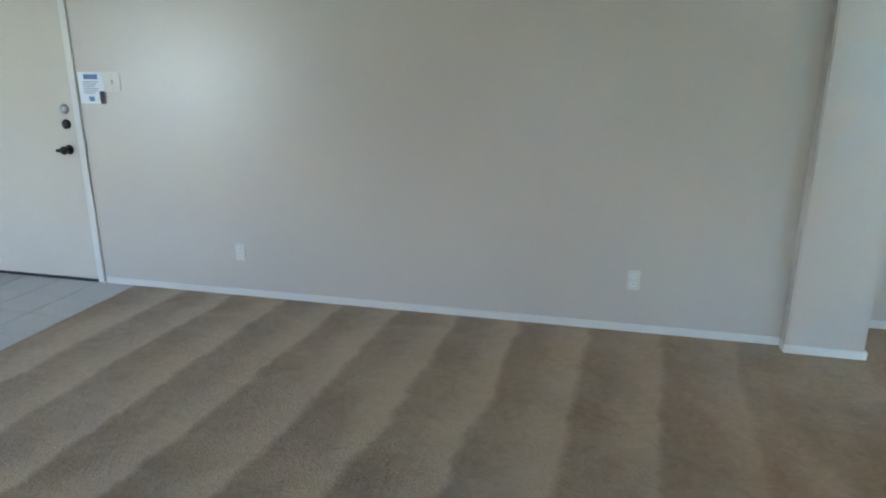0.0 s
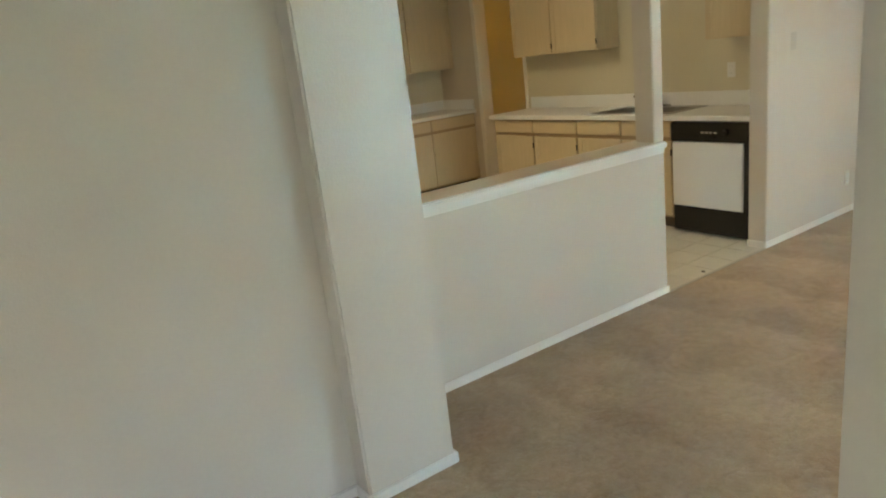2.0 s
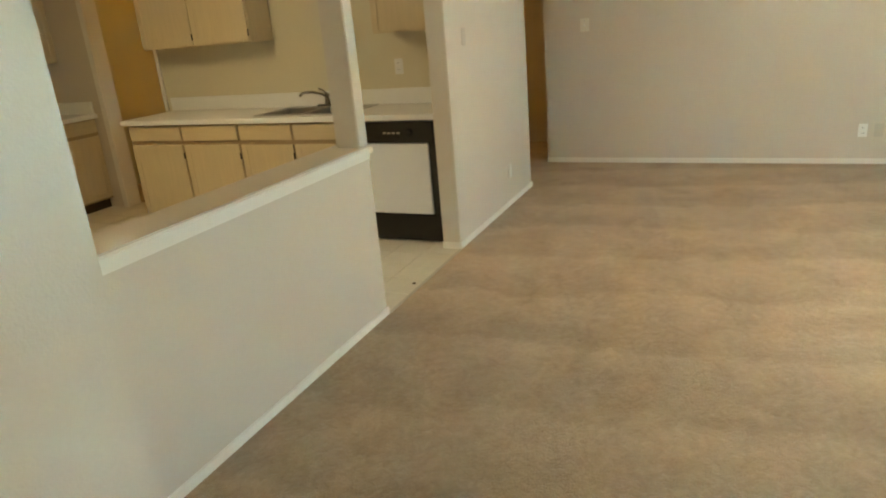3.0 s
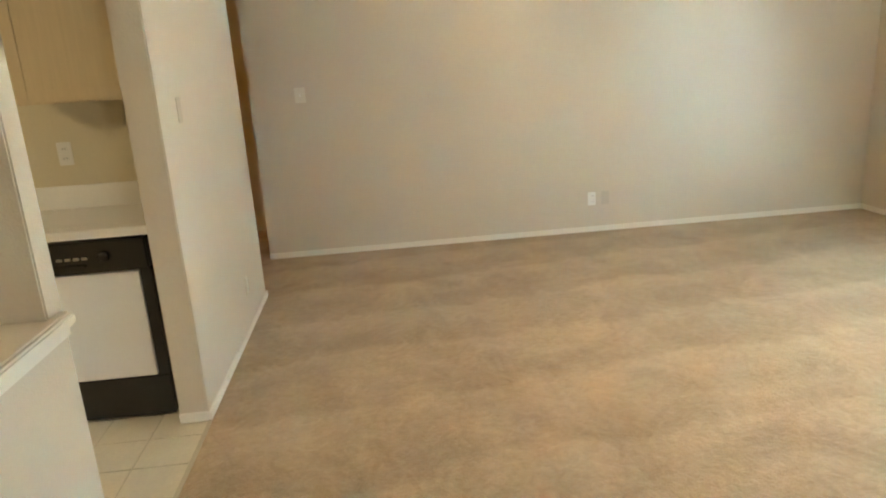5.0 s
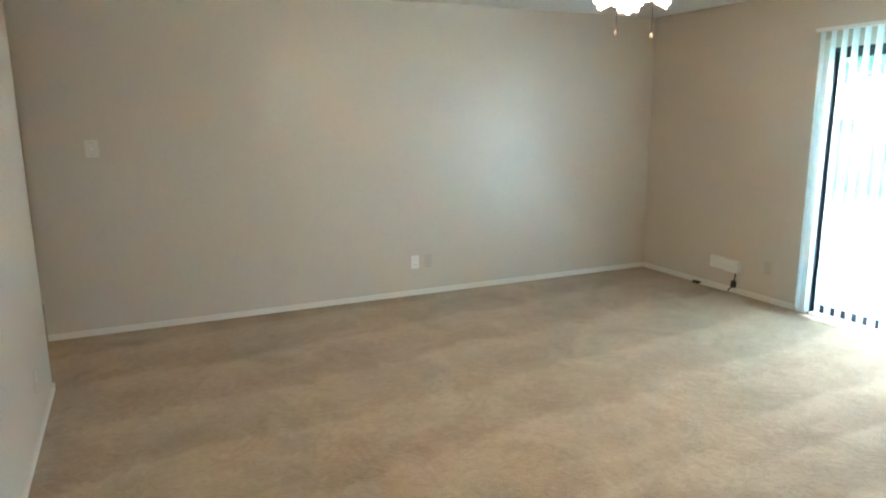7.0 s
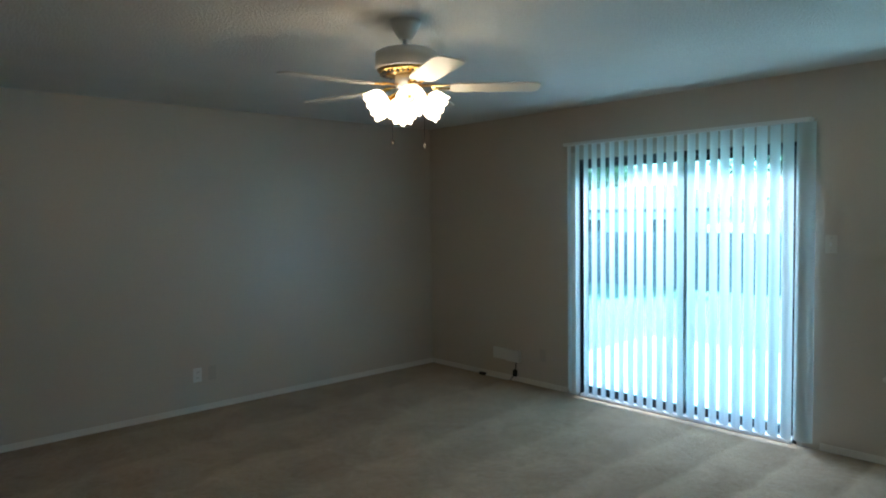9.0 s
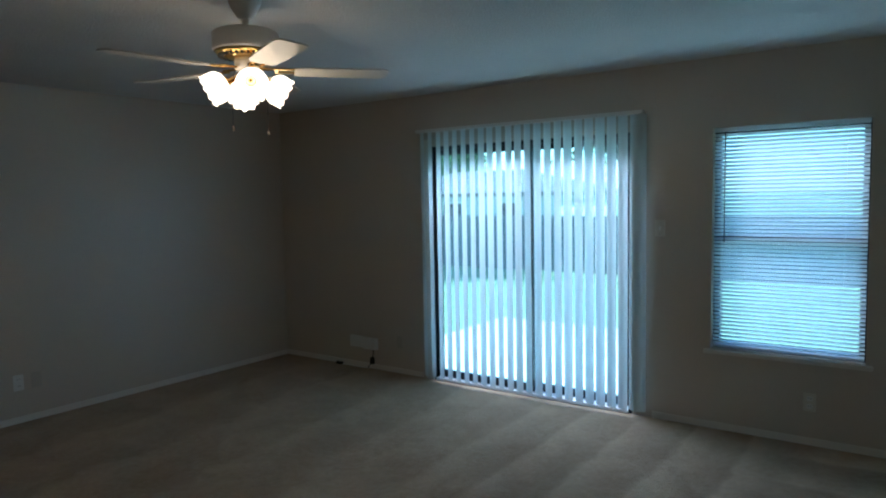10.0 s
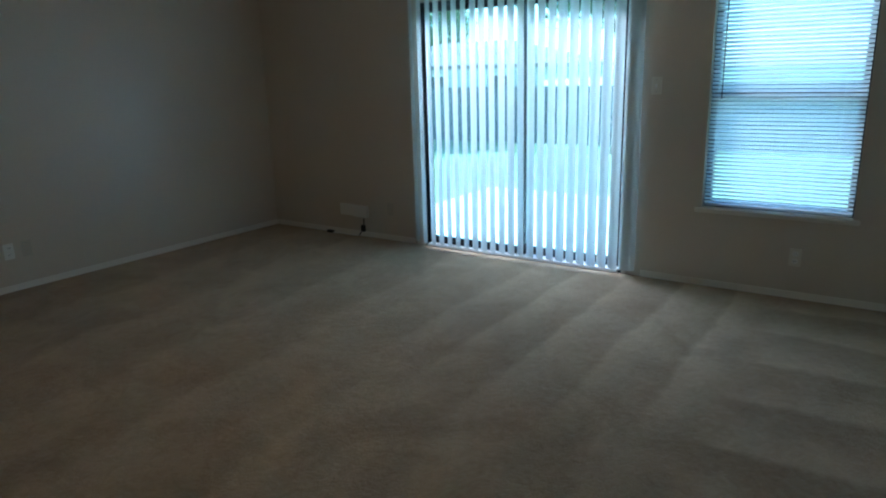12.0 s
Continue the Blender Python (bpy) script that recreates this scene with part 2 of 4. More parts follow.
ROOF = mat("brown_roof_shingle", (0.15, 0.13, 0.125), 0.9, 0.12, 4.0)
SIDING = mat("pale_house_siding", (0.50, 0.48, 0.45), 0.8, 0.06, 2.0)
BARK = mat("bark", (0.10, 0.075, 0.055), 0.9, 0.25, 12.0)
LEAF = mat("green_leaves", (0.06, 0.10, 0.035), 0.7, 0.3, 3.0)

# ---- mesh helpers ----


def box_bm(x0, y0, z0, x1, y1, z1, bevel=0.0, bm=None):
    bm2 = bmesh.new()
    bmesh.ops.create_cube(bm2, size=1)
    for v in bm2.verts:
        v.co = Vector((x0 + (v.co.x + 0.5) * (x1 - x0), y0 + (v.co.y + 0.5) * (y1 - y0), z0 + (v.co.z + 0.5) * (z1 - z0)))
    if bevel:
        bmesh.ops.bevel(bm2, geom=bm2.edges[:], offset=bevel, segments=2, affect="EDGES")
    if bm is None:
        return bm2
    me = bpy.data.meshes.new("tmp")
    bm2.to_mesh(me)
    bm2.free()
    bm.from_mesh(me)
    bpy.data.meshes.remove(me)
    return bm


def lathe_bm(profile, segs=24, centre=(0, 0, 0), flute=0.0, nflute=0, m=None):
    """Rings of (radius, z) round the z axis."""
    bm = bmesh.new()
    rings = []
    for r, z in profile:
        ring = []
        for k in range(segs):
            a = 2 * math.pi * k / segs
            rr = r * (1 + flute * math.cos(nflute * a)) if nflute else r
            ring.append(bm.verts.new((rr * math.cos(a), rr * math.sin(a), z)))
        rings.append(ring)
    for a, b in zip(rings, rings[1:]):
        for k in range(segs):
            bm.faces.new((a[k], a[(k + 1) % segs], b[(k + 1) % segs], b[k]))
    bm.faces.new(rings[0][::-1])
    bm.faces.new(rings[-1])
    if m is not None:
        bm.transform(m)
    bmesh.ops.translate(bm, verts=bm.verts, vec=centre)
    bmesh.ops.recalc_face_normals(bm, faces=bm.faces)
    return bm


def tube_bm(points, r=0.004, segs=8):
    bm = bmesh.new()
    rings = []
    pts = [Vector(p) for p in points]
    for k, p in enumerate(pts):
        d = (pts[min(k + 1, len(pts) - 1)] - pts[max(k - 1, 0)]).normalized()
        side = d.cross(Vector((0.3, 0.2, 1))).normalized()
        up = side.cross(d).normalized()
        rings.append([bm.verts.new(p + r * (math.cos(a) * side + math.sin(a) * up)) for a in [2 * math.pi * i / segs for i in range(segs)]])
    for a, b in zip(rings, rings[1:]):
        for k in range(segs):
            bm.faces.new((a[k], a[(k + 1) % segs], b[(k + 1) % segs], b[k]))
    bm.faces.new(rings[0][::-1])
    bm.faces.new(rings[-1])
    bmesh.ops.recalc_face_normals(bm, faces=bm.faces)
    return bm


def mesh_of(name, bm, material, smooth=False):
    me = bpy.data.meshes.new(name)
    bm.to_mesh(me)
    bm.free()
    me.materials.append(material)
    if smooth:
        for p in me.polygons:
            p.use_smooth = True
    return me


def solid(name, bm, material, label, category, kind="", group="", smooth=False):
    return tagged(new(name, mesh_of(name, bm, material, smooth)), label, category, group, kind)


def part(name, bm, material, parent, label="", smooth=False):
    ob = new(name, mesh_of(name, bm, material, smooth))
    ob.parent = parent
    if label:
        ob["label"] = label
    return ob


def thing(name, place, label, category, group="", kind="", rz=0.0):
    """An Empty at the base of a thing; its parts are built round the world's origin and moved with it."""
    ob = new(name)
    ob.empty_display_size = 0.1
    ob.matrix_world = pose(*place, 0, 0, rz)
    return tagged(ob, label, category, group, kind)


# ---- structure ----
CEIL_Z = 2.44
T = 0.12


def structure(name, bm, material, label, category):
    return solid(name, bm, material, label, category, "structure")


def wall_with_hole(name, x0, x1, y0, y1, hole, label):
    """A wall along x with one opening (hx0, hz0, hx1, hz1)."""
    hx0, hz0, hx1, hz1 = hole
    bm = box_bm(x0, y0, 0, hx0, y1, CEIL_Z)
    box_bm(hx1, y0, 0, x1, y1, CEIL_Z, bm=bm)
    box_bm(hx0, y0, hz1, hx1, y1, CEIL_Z, bm=bm)
    if hz0 > 0:
        box_bm(hx0, y0, 0, hx1, y1, hz0, bm=bm)
    return structure(name, bm, PAINT, label, "wall")


WX, SY, EX = -9.0, -4.82, 5.862
NK, EK = 4.95, 3.78
PIER_Y = -0.098
DOOR = (-5.72, 0.0, -4.83, 2.05)
wall_with_hole("wall_north", WX - T, -0.387, 0.0, T, DOOR, "greige painted wall of the front room with door opening")
structure("wall_pier", box_bm(-0.387, PIER_Y, 0, 0.0, 0.53, CEIL_Z, 0.009), PAINT, "greige painted pier with rounded corner bead", "wall")
structure("wall_half", box_bm(0.0, 0.40, 0, 2.01, 0.52, 0.905), PAINT, "low greige half wall below the kitchen opening", "wall")
# cap takes the darker wall paint to imitate kitchen light on white trim
cap = structure("trim_half_wall_cap", box_bm(0.0, 0.380, 0.905, 2.012, 0.60, 0.935, 0.006), PAINT, "half wall cap in wall paint, its tan imitating kitchen light", "trim")
structure("trim_half_wall_moulding", box_bm(0.0, 0.388, 0.868, 2.006, 0.3995, 0.9045, 0.003), TRIM, "white moulding strip below the half wall cap", "trim")
structure("trim_half_wall_nosing", box_bm(0.0, 0.366, 0.900, 2.004, 0.3795, 0.932, 0.006), TRIM, "white nosing along the half wall cap", "trim")
structure("wall_post", box_bm(1.93, 0.402, 0.935, 2.018, 0.535, CEIL_Z, 0.005), PAINT, "slim painted post standing on the half wall", "wall")
structure("wall_kitchen", box_bm(3.105, 0.398, 0, 4.842, 0.528, CEIL_Z, 0.005), PAINT, "greige wall between kitchen and back room", "wall")
structure("wall_east", box_bm(EX, SY - T, 0, EX + T, 0.513, CEIL_Z, 0.004), PAINT, "long greige painted back wall", "wall")
bm = box_bm(WX - T, SY - T, 0, -7.9, SY, CEIL_Z)
for hx0, hz0, hx1, hz1, nxt in ((-7.9, 0.55, -6.3, 1.95, -2.6), (-2.6, 0.45, -1.6, 1.25, 0.825), (0.825, 0.54, 1.70, 1.99, 2.23), (2.23, 0.0, 3.99, 2.0, EX)):
    box_bm(hx0, SY - T, hz1, hx1, SY, CEIL_Z, bm=bm)
    if hz0:
        box_bm(hx0, SY - T, 0, hx1, SY, hz0, bm=bm)
    box_bm(hx1, SY - T, 0, nxt, SY, CEIL_Z, bm=bm)
structure("wall_south", bm, PAINT, "greige outer wall with patio door and windows", "wall")
structure("wall_partition", box_bm(-0.275, SY, 0, 0.20, -1.64, CEIL_Z, 0.006), PAINT, "thick greige partition wall between the two rooms", "wall")
structure("wall_west", box_bm(WX - T, SY, 0, WX, 0.0, CEIL_Z), PAINT, "greige end wall of the front room", "wall")
structure("wall_kitchen_west", box_bm(-T, 0.53, 0, 0.0, NK, CEIL_Z), KPAINT, "cream kitchen side wall", "wall")
structure("wall_kitchen_north", box_bm(-T, NK, 0, 7.0, NK + T, CEIL_Z), KPAINT, "cream kitchen wall behind the cooker", "wall")
structure("wall_kitchen_east", box_bm(EK, 0.528, 0, EK + T, 3.45, CEIL_Z), KPAINT, "cream kitchen wall above the sink", "wall")
structure("wall_kitchen_stub", box_bm(3.72, 4.22, 0, 3.84, NK, CEIL_Z), PAINT, "short wall end beside the kitchen doorway", "wall")
structure("trim_doorway_stub", box_bm(3.70, 4.155, 0, 3.86, 4.22, CEIL_Z, 0.004), TRIM, "cream casing of the kitchen doorway", "trim")
structure("trim_doorway_sink", box_bm(EK - 0.012, 3.452, 0.0, EK + T, 3.49, CEIL_Z, 0.003), TRIM, "cream casing at the sink wall end", "trim")
structure("wall_hall", box_bm(7.0, 0.3, 0, 7.0 + T, NK, CEIL_Z), PAINT, "hall wall in dim warm light", "wall")
structure("wall_hall_south", box_bm(EX + T, 0.39, 0, 7.0, 0.513, CEIL_Z), PAINT, "hall side wall", "wall")
bm = box_bm(WX - T, SY - T, CEIL_Z, -T, T, CEIL_Z + 0.1)
box_bm(-T, SY - T, CEIL_Z, 7.2, NK + T, CEIL_Z + 0.1, bm=bm)
structure("ceiling", bm, CEIL, "white textured popcorn ceiling", "ceiling")
bm = box_bm(WX - T, SY - T, -0.12, -T, T, -0.0205)
box_bm(-T, SY - T, -0.12, 7.2, NK + T, -0.0205, bm=bm)
structure("floor", bm, GROUT, "subfloor under carpet and tile", "floor")
LAB = "tan cut-pile carpet with vacuum marks"
structure("carpet_front", box_bm(-4.525, SY, -0.02, -0.3, 0.0, 0.0), CARPET, LAB, "carpet")
structure("carpet_back", box_bm(-0.3, SY, -0.02, EX + T, 0.40, 0.0), CARPET, LAB, "carpet")
structure("carpet_entry", box_bm(WX, SY, -0.02, -4.525, -2.6, 0.0), CARPET, LAB, "carpet")
structure("carpet_hall", box_bm(3.9, 0.40, -0.02, 7.0, NK, 0.0), CARPET, "tan carpet in the dim hall", "carpet")

BH, BT = 0.048, 0.012


def baseboard(name, x0, y0, x1, y1):
    return structure(name, box_bm(x0, y0, 0.0, x1, y1, BH, 0.004), TRIM, "white painted baseboard", "baseboard")


baseboard("baseboard_1", -4.76, -BT, -0.389, -0.0005)
baseboard("baseboard_2", -0.387 - BT, PIER_Y - BT, 0.0 + BT, PIER_Y - 0.0005)
baseboard("baseboard_3", -0.387 - BT, PIER_Y, -0.3875, -BT - 0.001)
baseboard("baseboard_4", 0.0005, PIER_Y, BT, 0.40 - BT)
baseboard("baseboard_5", 0.001, 0.40 - BT, 2.01 + BT, 0.3995)
baseboard("baseboard_6", 3.105 - BT, 0.398 - BT, 4.842 + BT, 0.3975)
baseboard("baseboard_7", 3.105 - BT, 0.3985, 3.1045, 0.53)
baseboard("baseboard_8", EX - BT, SY + 0.001, EX - 0.0005, 0.513)
baseboard("baseboard_9", 4.10, SY + 0.0005, EX - BT - 0.001, SY + BT)
baseboard("baseboard_10", 0.2125, SY + 0.0005, 2.09, SY + BT)
baseboard("baseboard_11", 0.2005, SY + 0.001, 0.20 + BT, -1.64 + BT)
baseboard("baseboard_12", -0.275 - BT, -1.6395, 0.20, -1.64 + BT)
baseboard("baseboard_13", -0.275 - BT, SY, -0.2755, -1.64)

# ---- entry door ----
dx0, _, dx1, dz = DOOR
door = thing("door_1", (0, 0, 0), "closed cream painted flush entry door with dark hardware", "door", kind="structure")
part("door_leaf", box_bm(dx0 + 0.003, 0.012, 0.012, dx1 - 0.003, 0.055, dz - 0.004, 0.003), DOORP, door)
for n_, a, b in (("door_casing", dx0 - 0.055, dx0 - 0.001), ("door_casing", dx1 + 0.001, dx1 + 0.055)):
    part(n_, box_bm(a, -0.014, 0, b, -0.0005, dz + 0.055, 0.004), TRIM, door)
part("door_casing", box_bm(dx0, -0.0145, dz, dx1, -0.0005, dz + 0.055, 0.004), TRIM, door)
part("threshold", box_bm(dx0 + 0.003, -0.01, 0.0, dx1 - 0.003, 0.1, 0.011, 0.003), BRONZE, door, "dark metal threshold")
part("door_stop", box_bm(dx0, 0.058, 0, dx1, 0.11, dz), DOORP, door)
FACE = pose(0, 0, 0, 90)
knob = part("doorknob", lathe_bm([(0.033, 0), (0.033, 0.006), (0.012, 0.01), (0.012, 0.035), (0.026, 0.042), (0.029, 0.055), (0.022, 0.066), (0.0, 0.068)][:7], 24, (-4.925, 0.012, 0.93), m=FACE), BRONZE, door, "dark bronze door knob", True)
part("lever", box_bm(-4.985, -0.05, 0.917, -4.92, -0.036, 0.94, 0.005), BRONZE, door, "dark bronze thumb lever")
part("deadbolt", lathe_bm([(0.032, 0), (0.032, 0.012), (0.024, 0.02)], 24, (-4.915, 0.012, 1.10), m=FACE), BRONZE, door, "dark bronze deadbolt", True)
part("upper_lock", lathe_bm([(0.032, 0), (0.030, 0.012), (0.014, 0.02)], 24, (-4.915, 0.012, 1.20), m=FACE), STEEL, door, "satin nickel upper lock", True)


# ---- switches and outlets ----
def plate(name, place, rz, label, sockets="outlet", w=0.07, h=0.115, material=None):
    """A wall plate; its face looks to -y before the turn."""
    category = "light switch" if sockets == "switch" else "outlet" if sockets == "outlet" else "wall plate"
    e = thing(name, place, label, category, rz=rz)
    material = material or PLASTIC
    part("cover_plate", box_bm(-w / 2, -0.007, -h / 2, w / 2, -0.0005, h / 2, 0.0025), material, e)
    if sockets == "outlet":
        for dz_ in (-0.024, 0.024):
            s_ = part("socket", box_bm(-0.017, -0.010, dz_ - 0.015, 0.017, -0.0068, dz_ + 0.015, 0.004), PLASTIC, e)
            bm = box_bm(-0.008, -0.0106, dz_ - 0.004, -0.0055, -0.0098, dz_ + 0.006)
            box_bm(0.0055, -0.0106, dz_ - 0.004, 0.008, -0.0098, dz_ + 0.006, bm=bm)
            part("slot", bm, SLOT, s_)
    elif sockets == "switch":
        part("toggle", box_bm(-0.006, -0.018, -0.012, 0.006, -0.0068, 0.012, 0.002), PLASTIC, e)
    if sockets != "outlet":
        for dz_ in (-0.042, 0.042):
            part("screw", lathe_bm([(0.003, 0), (0.003, 0.001)], 8, (0, -0.0069, dz_), m=FACE), STEEL, e)
    return e


OUT = "pale duplex outlet on greige wall"
plate("outlet", (-3.695, 0, 0.30), 0, OUT, material=ALMOND)
plate("outlet", (-1.20, 0, 0.315), 0, OUT, material=ALMOND)
plate("switch_plate", (-4.507, 0, 1.38), 0, "double beige switch plate beside the entry door", "switch", 0.125, 0.125, ALMOND)
plate("outlet", (EX, -2.29, 0.295), -90, "white outlet low on the back wall")
plate("blank_plate", (EX, -2.41, 0.295), -90, "painted-over blank wall plate", "blank", 0.07, 0.115, BEIGEP)
plate("switch_plate", (EX, 0.11, 1.335), -90, "beige switch plate on the back wall", "switch", 0.085, 0.12, ALMOND)
plate("blank_plate", (3.41, 0.398, 1.38), 0, "painted-over plate on kitchen wall end", "blank", 0.07, 0.115, BEIGEP).scale = (1, 0.4, 1)
plate("outlet", (4.25, 0.398, 0.28), 0, "beige outlet low on the kitchen wall", "outlet", material=ALMOND)
plate("switch_plate", (2.04, SY, 1.335), 180, "beige light switch beside the patio door", "switch", material=ALMOND)
plate("outlet", (1.11, SY, 0.27), 180, "beige outlet below the window", "outlet", material=ALMOND)
plate("outlet", (0.495, SY, 0.285), 180, "white outlet near the partition")
plate("outlet", (0.345, SY, 0.285), 180, "white cable plate near the partition", "blank")
plate("blank_plate", (4.37, SY, 0.285), 180, "painted-over plate beside the patio door", "blank", material=BEIGEP)

# notice on the entry wall
notice = thing("notice", (-4.663, 0, 1.34), "white paper notice with blue print hung beside the door", "notice")
part("paper", box_bm(-0.10, -0.006, -0.10, 0.095, -0.001, 0.10, 0.001), PAPER, notice)
part("title", box_bm(-0.055, -0.0075, 0.055, 0.05, -0.0055, 0.085), INK, notice)
for k in range(6):
    part("text_line", box_bm(-0.065, -0.0075, 0.035 - 0.014 * k, 0.05 - 0.015 * (k % 3), -0.0055, 0.041 - 0.014 * k), INK2, notice)
part("emblem", box_bm(-0.03, -0.0075, -0.085, 0.01, -0.0055, -0.055), INK, notice)
part("clip", box_bm(0.055, -0.012, -0.10, 0.092, -0.0055, -0.02, 0.004), BRONZE, notice, "dark key holder")

# ---- cable box with its cable ----
cb = thing("cable_box", (4.79, SY, 0.24), "white wall box with black cable and white floor lead", "cable box")
part("body", box_bm(-0.005, 0.001, -0.050, 0.165, 0.035, 0.055, 0.005), PLASTIC, cb)
part("adapter", box_bm(-0.165, 0.001, -0.055, -0.007, 0.05, 0.05, 0.006), PLASTIC, cb)
pts = [(-0.12, 0.025, -0.05), (-0.118, 0.03, -0.11), (-0.10, 0.035, -0.18), (-0.07, 0.05, -0.225), (0.0, 0.04, -0.233), (0.15, 0.035, -0.234), (0.29, 0.04, -0.234)]
part("cable", tube_bm(pts[:4], 0.005), CORD, cb, "thin black cable", True)
part("lead", tube_bm(pts[3:], 0.0045), PLASTIC, cb, "white lead lying along the carpet", True)
part("cable_clip", box_bm(-0.128, 0.015, -0.19, -0.085, 0.04, -0.13, 0.004), CORD, cb)
part("plug", box_bm(0.26, 0.022, -0.24, 0.34, 0.058, -0.215, 0.006), CORD, cb, "black plug lying on the carpet")


# ---- kitchen ----
def panel_door(name, parent, x, y0, y1, z0, z1, material, inset=0.05):
    """A cabinet front whose face looks to -x at x: rails round a recessed panel."""
    bm = box_bm(x, y0, z0, x + 0.018, y0 + inset, z1, 0.002)
    box_bm(x, y1 - inset, z0, x + 0.018, y1, z1, 0.002, bm=bm)
    box_bm(x, y0 + inset, z0, x + 0.018, y1 - inset, z0 + inset, 0.002, bm=bm)
    box_bm(x, y0 + inset, z1 - inset, x + 0.018, y1 - inset, z1, 0.002, bm=bm)
    box_bm(x + 0.006, y0 + inset, z0 + inset, x + 0.016, y1 - inset, z1 - inset, bm=bm)
    return part(name, bm, material, parent)


def drawer_front(parent, x, y0, y1, z0, z1):
    return part("drawer_front", box_bm(x, y0, z0, x + 0.018, y1, z1, 0.004), MAPLE_H, parent)


def base_unit(place, rz, widths, label, drawers=True):
    """A base unit that looks to -x; widths run towards -y from the origin."""
    e = thing("base_cabinet", place, label, "cabinet", "kitchen base cabinets", rz=rz)
    total = sum(widths)
    part("body", box_bm(0.019, -total, 0.095, 0.585, 0.0, 0.874), CARCASS, e)
    part("toe_kick", box_bm(0.075, -total, 0.0, 0.56, 0.0, 0.0945), INSIDE, e)
    y = 0.0
    for w in widths:
        y1, y0 = y - 0.010, y - w + 0.010
        if drawers:
            drawer_front(e, 0.0, y0, y1, 0.745, 0.862)
        d = panel_door("cabinet_door", e, 0.0, y0, y1, 0.115, 0.712 if drawers else 0.862, MAPLE)
        part("hinge", box_bm(-0.003, y0 - 0.006, 0.60, 0.006, y0 + 0.002, 0.65, 0.001), BRONZE, d)
        y -= w
    return e


def wall_unit(place, rz, widths, height, label):
    e = thing("wall_cabinet", place, label, "cabinet", "kitchen wall cabinets", rz=rz)
    total = sum(widths)
    part("body", box_bm(0.019, -total, 0.0, 0.30, 0.0, height), MAPLE, e)
    y = 0.0
    for w in widths:
        d = panel_door("cabinet_door", e, 0.0, y - w + 0.006, y - 0.006, 0.012, height - 0.012, MAPLE)
        part("hinge", box_bm(-0.003, y - w + 0.0, 0.05, 0.006, y - w + 0.007, 0.10, 0.001), BRONZE, d)
        y -= w
    return e


CX = 3.192
base_unit((CX, 3.36, 0), 0, (0.57, 0.57), "pale maple base cabinet with two drawers and doors")
base_unit((CX, 2.218, 0), 0, (0.50, 0.50), "pale maple sink cabinet with panelled doors")
wall_unit((3.477, 3.30, 1.45), 0, (0.55, 0.56), 0.76, "pale maple wall cabinet with two doors")
wall_unit((3.477, 1.115, 1.44), 0, (0.58,), 0.77, "pale maple wall cabinet beside the kitchen wall end")
# dishwasher
dw = thing("dishwasher", (CX, 0.915, 0), "white dishwasher with black control panel and kick plate", "dishwasher")
part("body", box_bm(0.03, -0.345, 0.02, 0.58, 0.295, 0.868), BLACK, dw)
part("door", box_bm(-0.012, -0.297, 0.215, 0.029, 0.290, 0.715, 0.004), DWHITE, dw, "white enamel door panel")
part("door_trim", box_bm(-0.004, -0.350, 0.21, 0.0295, -0.299, 0.721, 0.003), BLACK, dw)
cp = part("control_panel", box_bm(-0.022, -0.350, 0.722, 0.029, 0.297, 0.866, 0.008), BLACK, dw, "glossy black control panel")
part("knob", lathe_bm([(0.024, 0), (0.022, 0.018), (0.012, 0.02)], 20, (-0.022, -0.17, 0.795), m=pose(0, 0, 0, 0, -90)), BLACK, cp, smooth=True)
for k in range(4):
    part("button", box_bm(-0.027, -0.10 + 0.035 * k, 0.785, -0.021, -0.075 + 0.035 * k, 0.797, 0.002), STEEL, cp)
part("handle", box_bm(-0.034, -0.09, 0.752, -0.021, 0.09, 0.764, 0.004), BLACK, cp)
part("kick_plate", box_bm(0.004, -0.345, 0.012, 0.0295, 0.295, 0.205, 0.003), BLACK, dw, "black kick plate")
# worktops
wt = thing("worktop", (0, 0, 0), "white laminate worktop with low backsplash", "worktop")
SX0, SX1, SY0, SY1 = 3.28, 3.70, 1.28, 2.08
bm = box_bm(CX - 0.03, 0.53, 0.876, SX0, 3.40, 0.915, 0.005)
box_bm(SX1, 0.53, 0.876, EK - 0.001, 3.40, 0.915, bm=bm)
box_bm(SX0, 0.53, 0.876, SX1, SY0, 0.915, bm=bm)
box_bm(SX0, SY1, 0.876, SX1, 3.40, 0.915, bm=bm)
part("slab", bm, LAMINATE, wt)
part("backsplash", box_bm(EK - 0.02, 0.53, 0.915, EK - 0.001, 3.40, 1.03, 0.003), LAMINATE, wt)
sink = thing("sink", (0, 0, 0), "double-bowl stainless steel drop-in sink", "sink")
bm = box_bm(SX0 - 0.02, SY0 - 0.02, 0.9155, SX1 + 0.04, SY0 + 0.03, 0.921, 0.002)
box_bm(SX0 - 0.02, SY1 - 0.03, 0.9155, SX1 + 0.04, SY1 + 0.02, 0.921, 0.002, bm=bm)
box_bm(SX0 - 0.02, SY0 + 0.03, 0.9155, SX0 + 0.025, SY1 - 0.03, 0.921, bm=bm)
box_bm(SX1 - 0.05, SY0 + 0.03, 0.9155, SX1 + 0.04, SY1 - 0.03, 0.921, bm=bm)
box_bm(SX0 + 0.025, 1.66, 0.9155, SX1 - 0.05, 1.70, 0.921, bm=bm)
part("rim", bm, STEEL, sink)
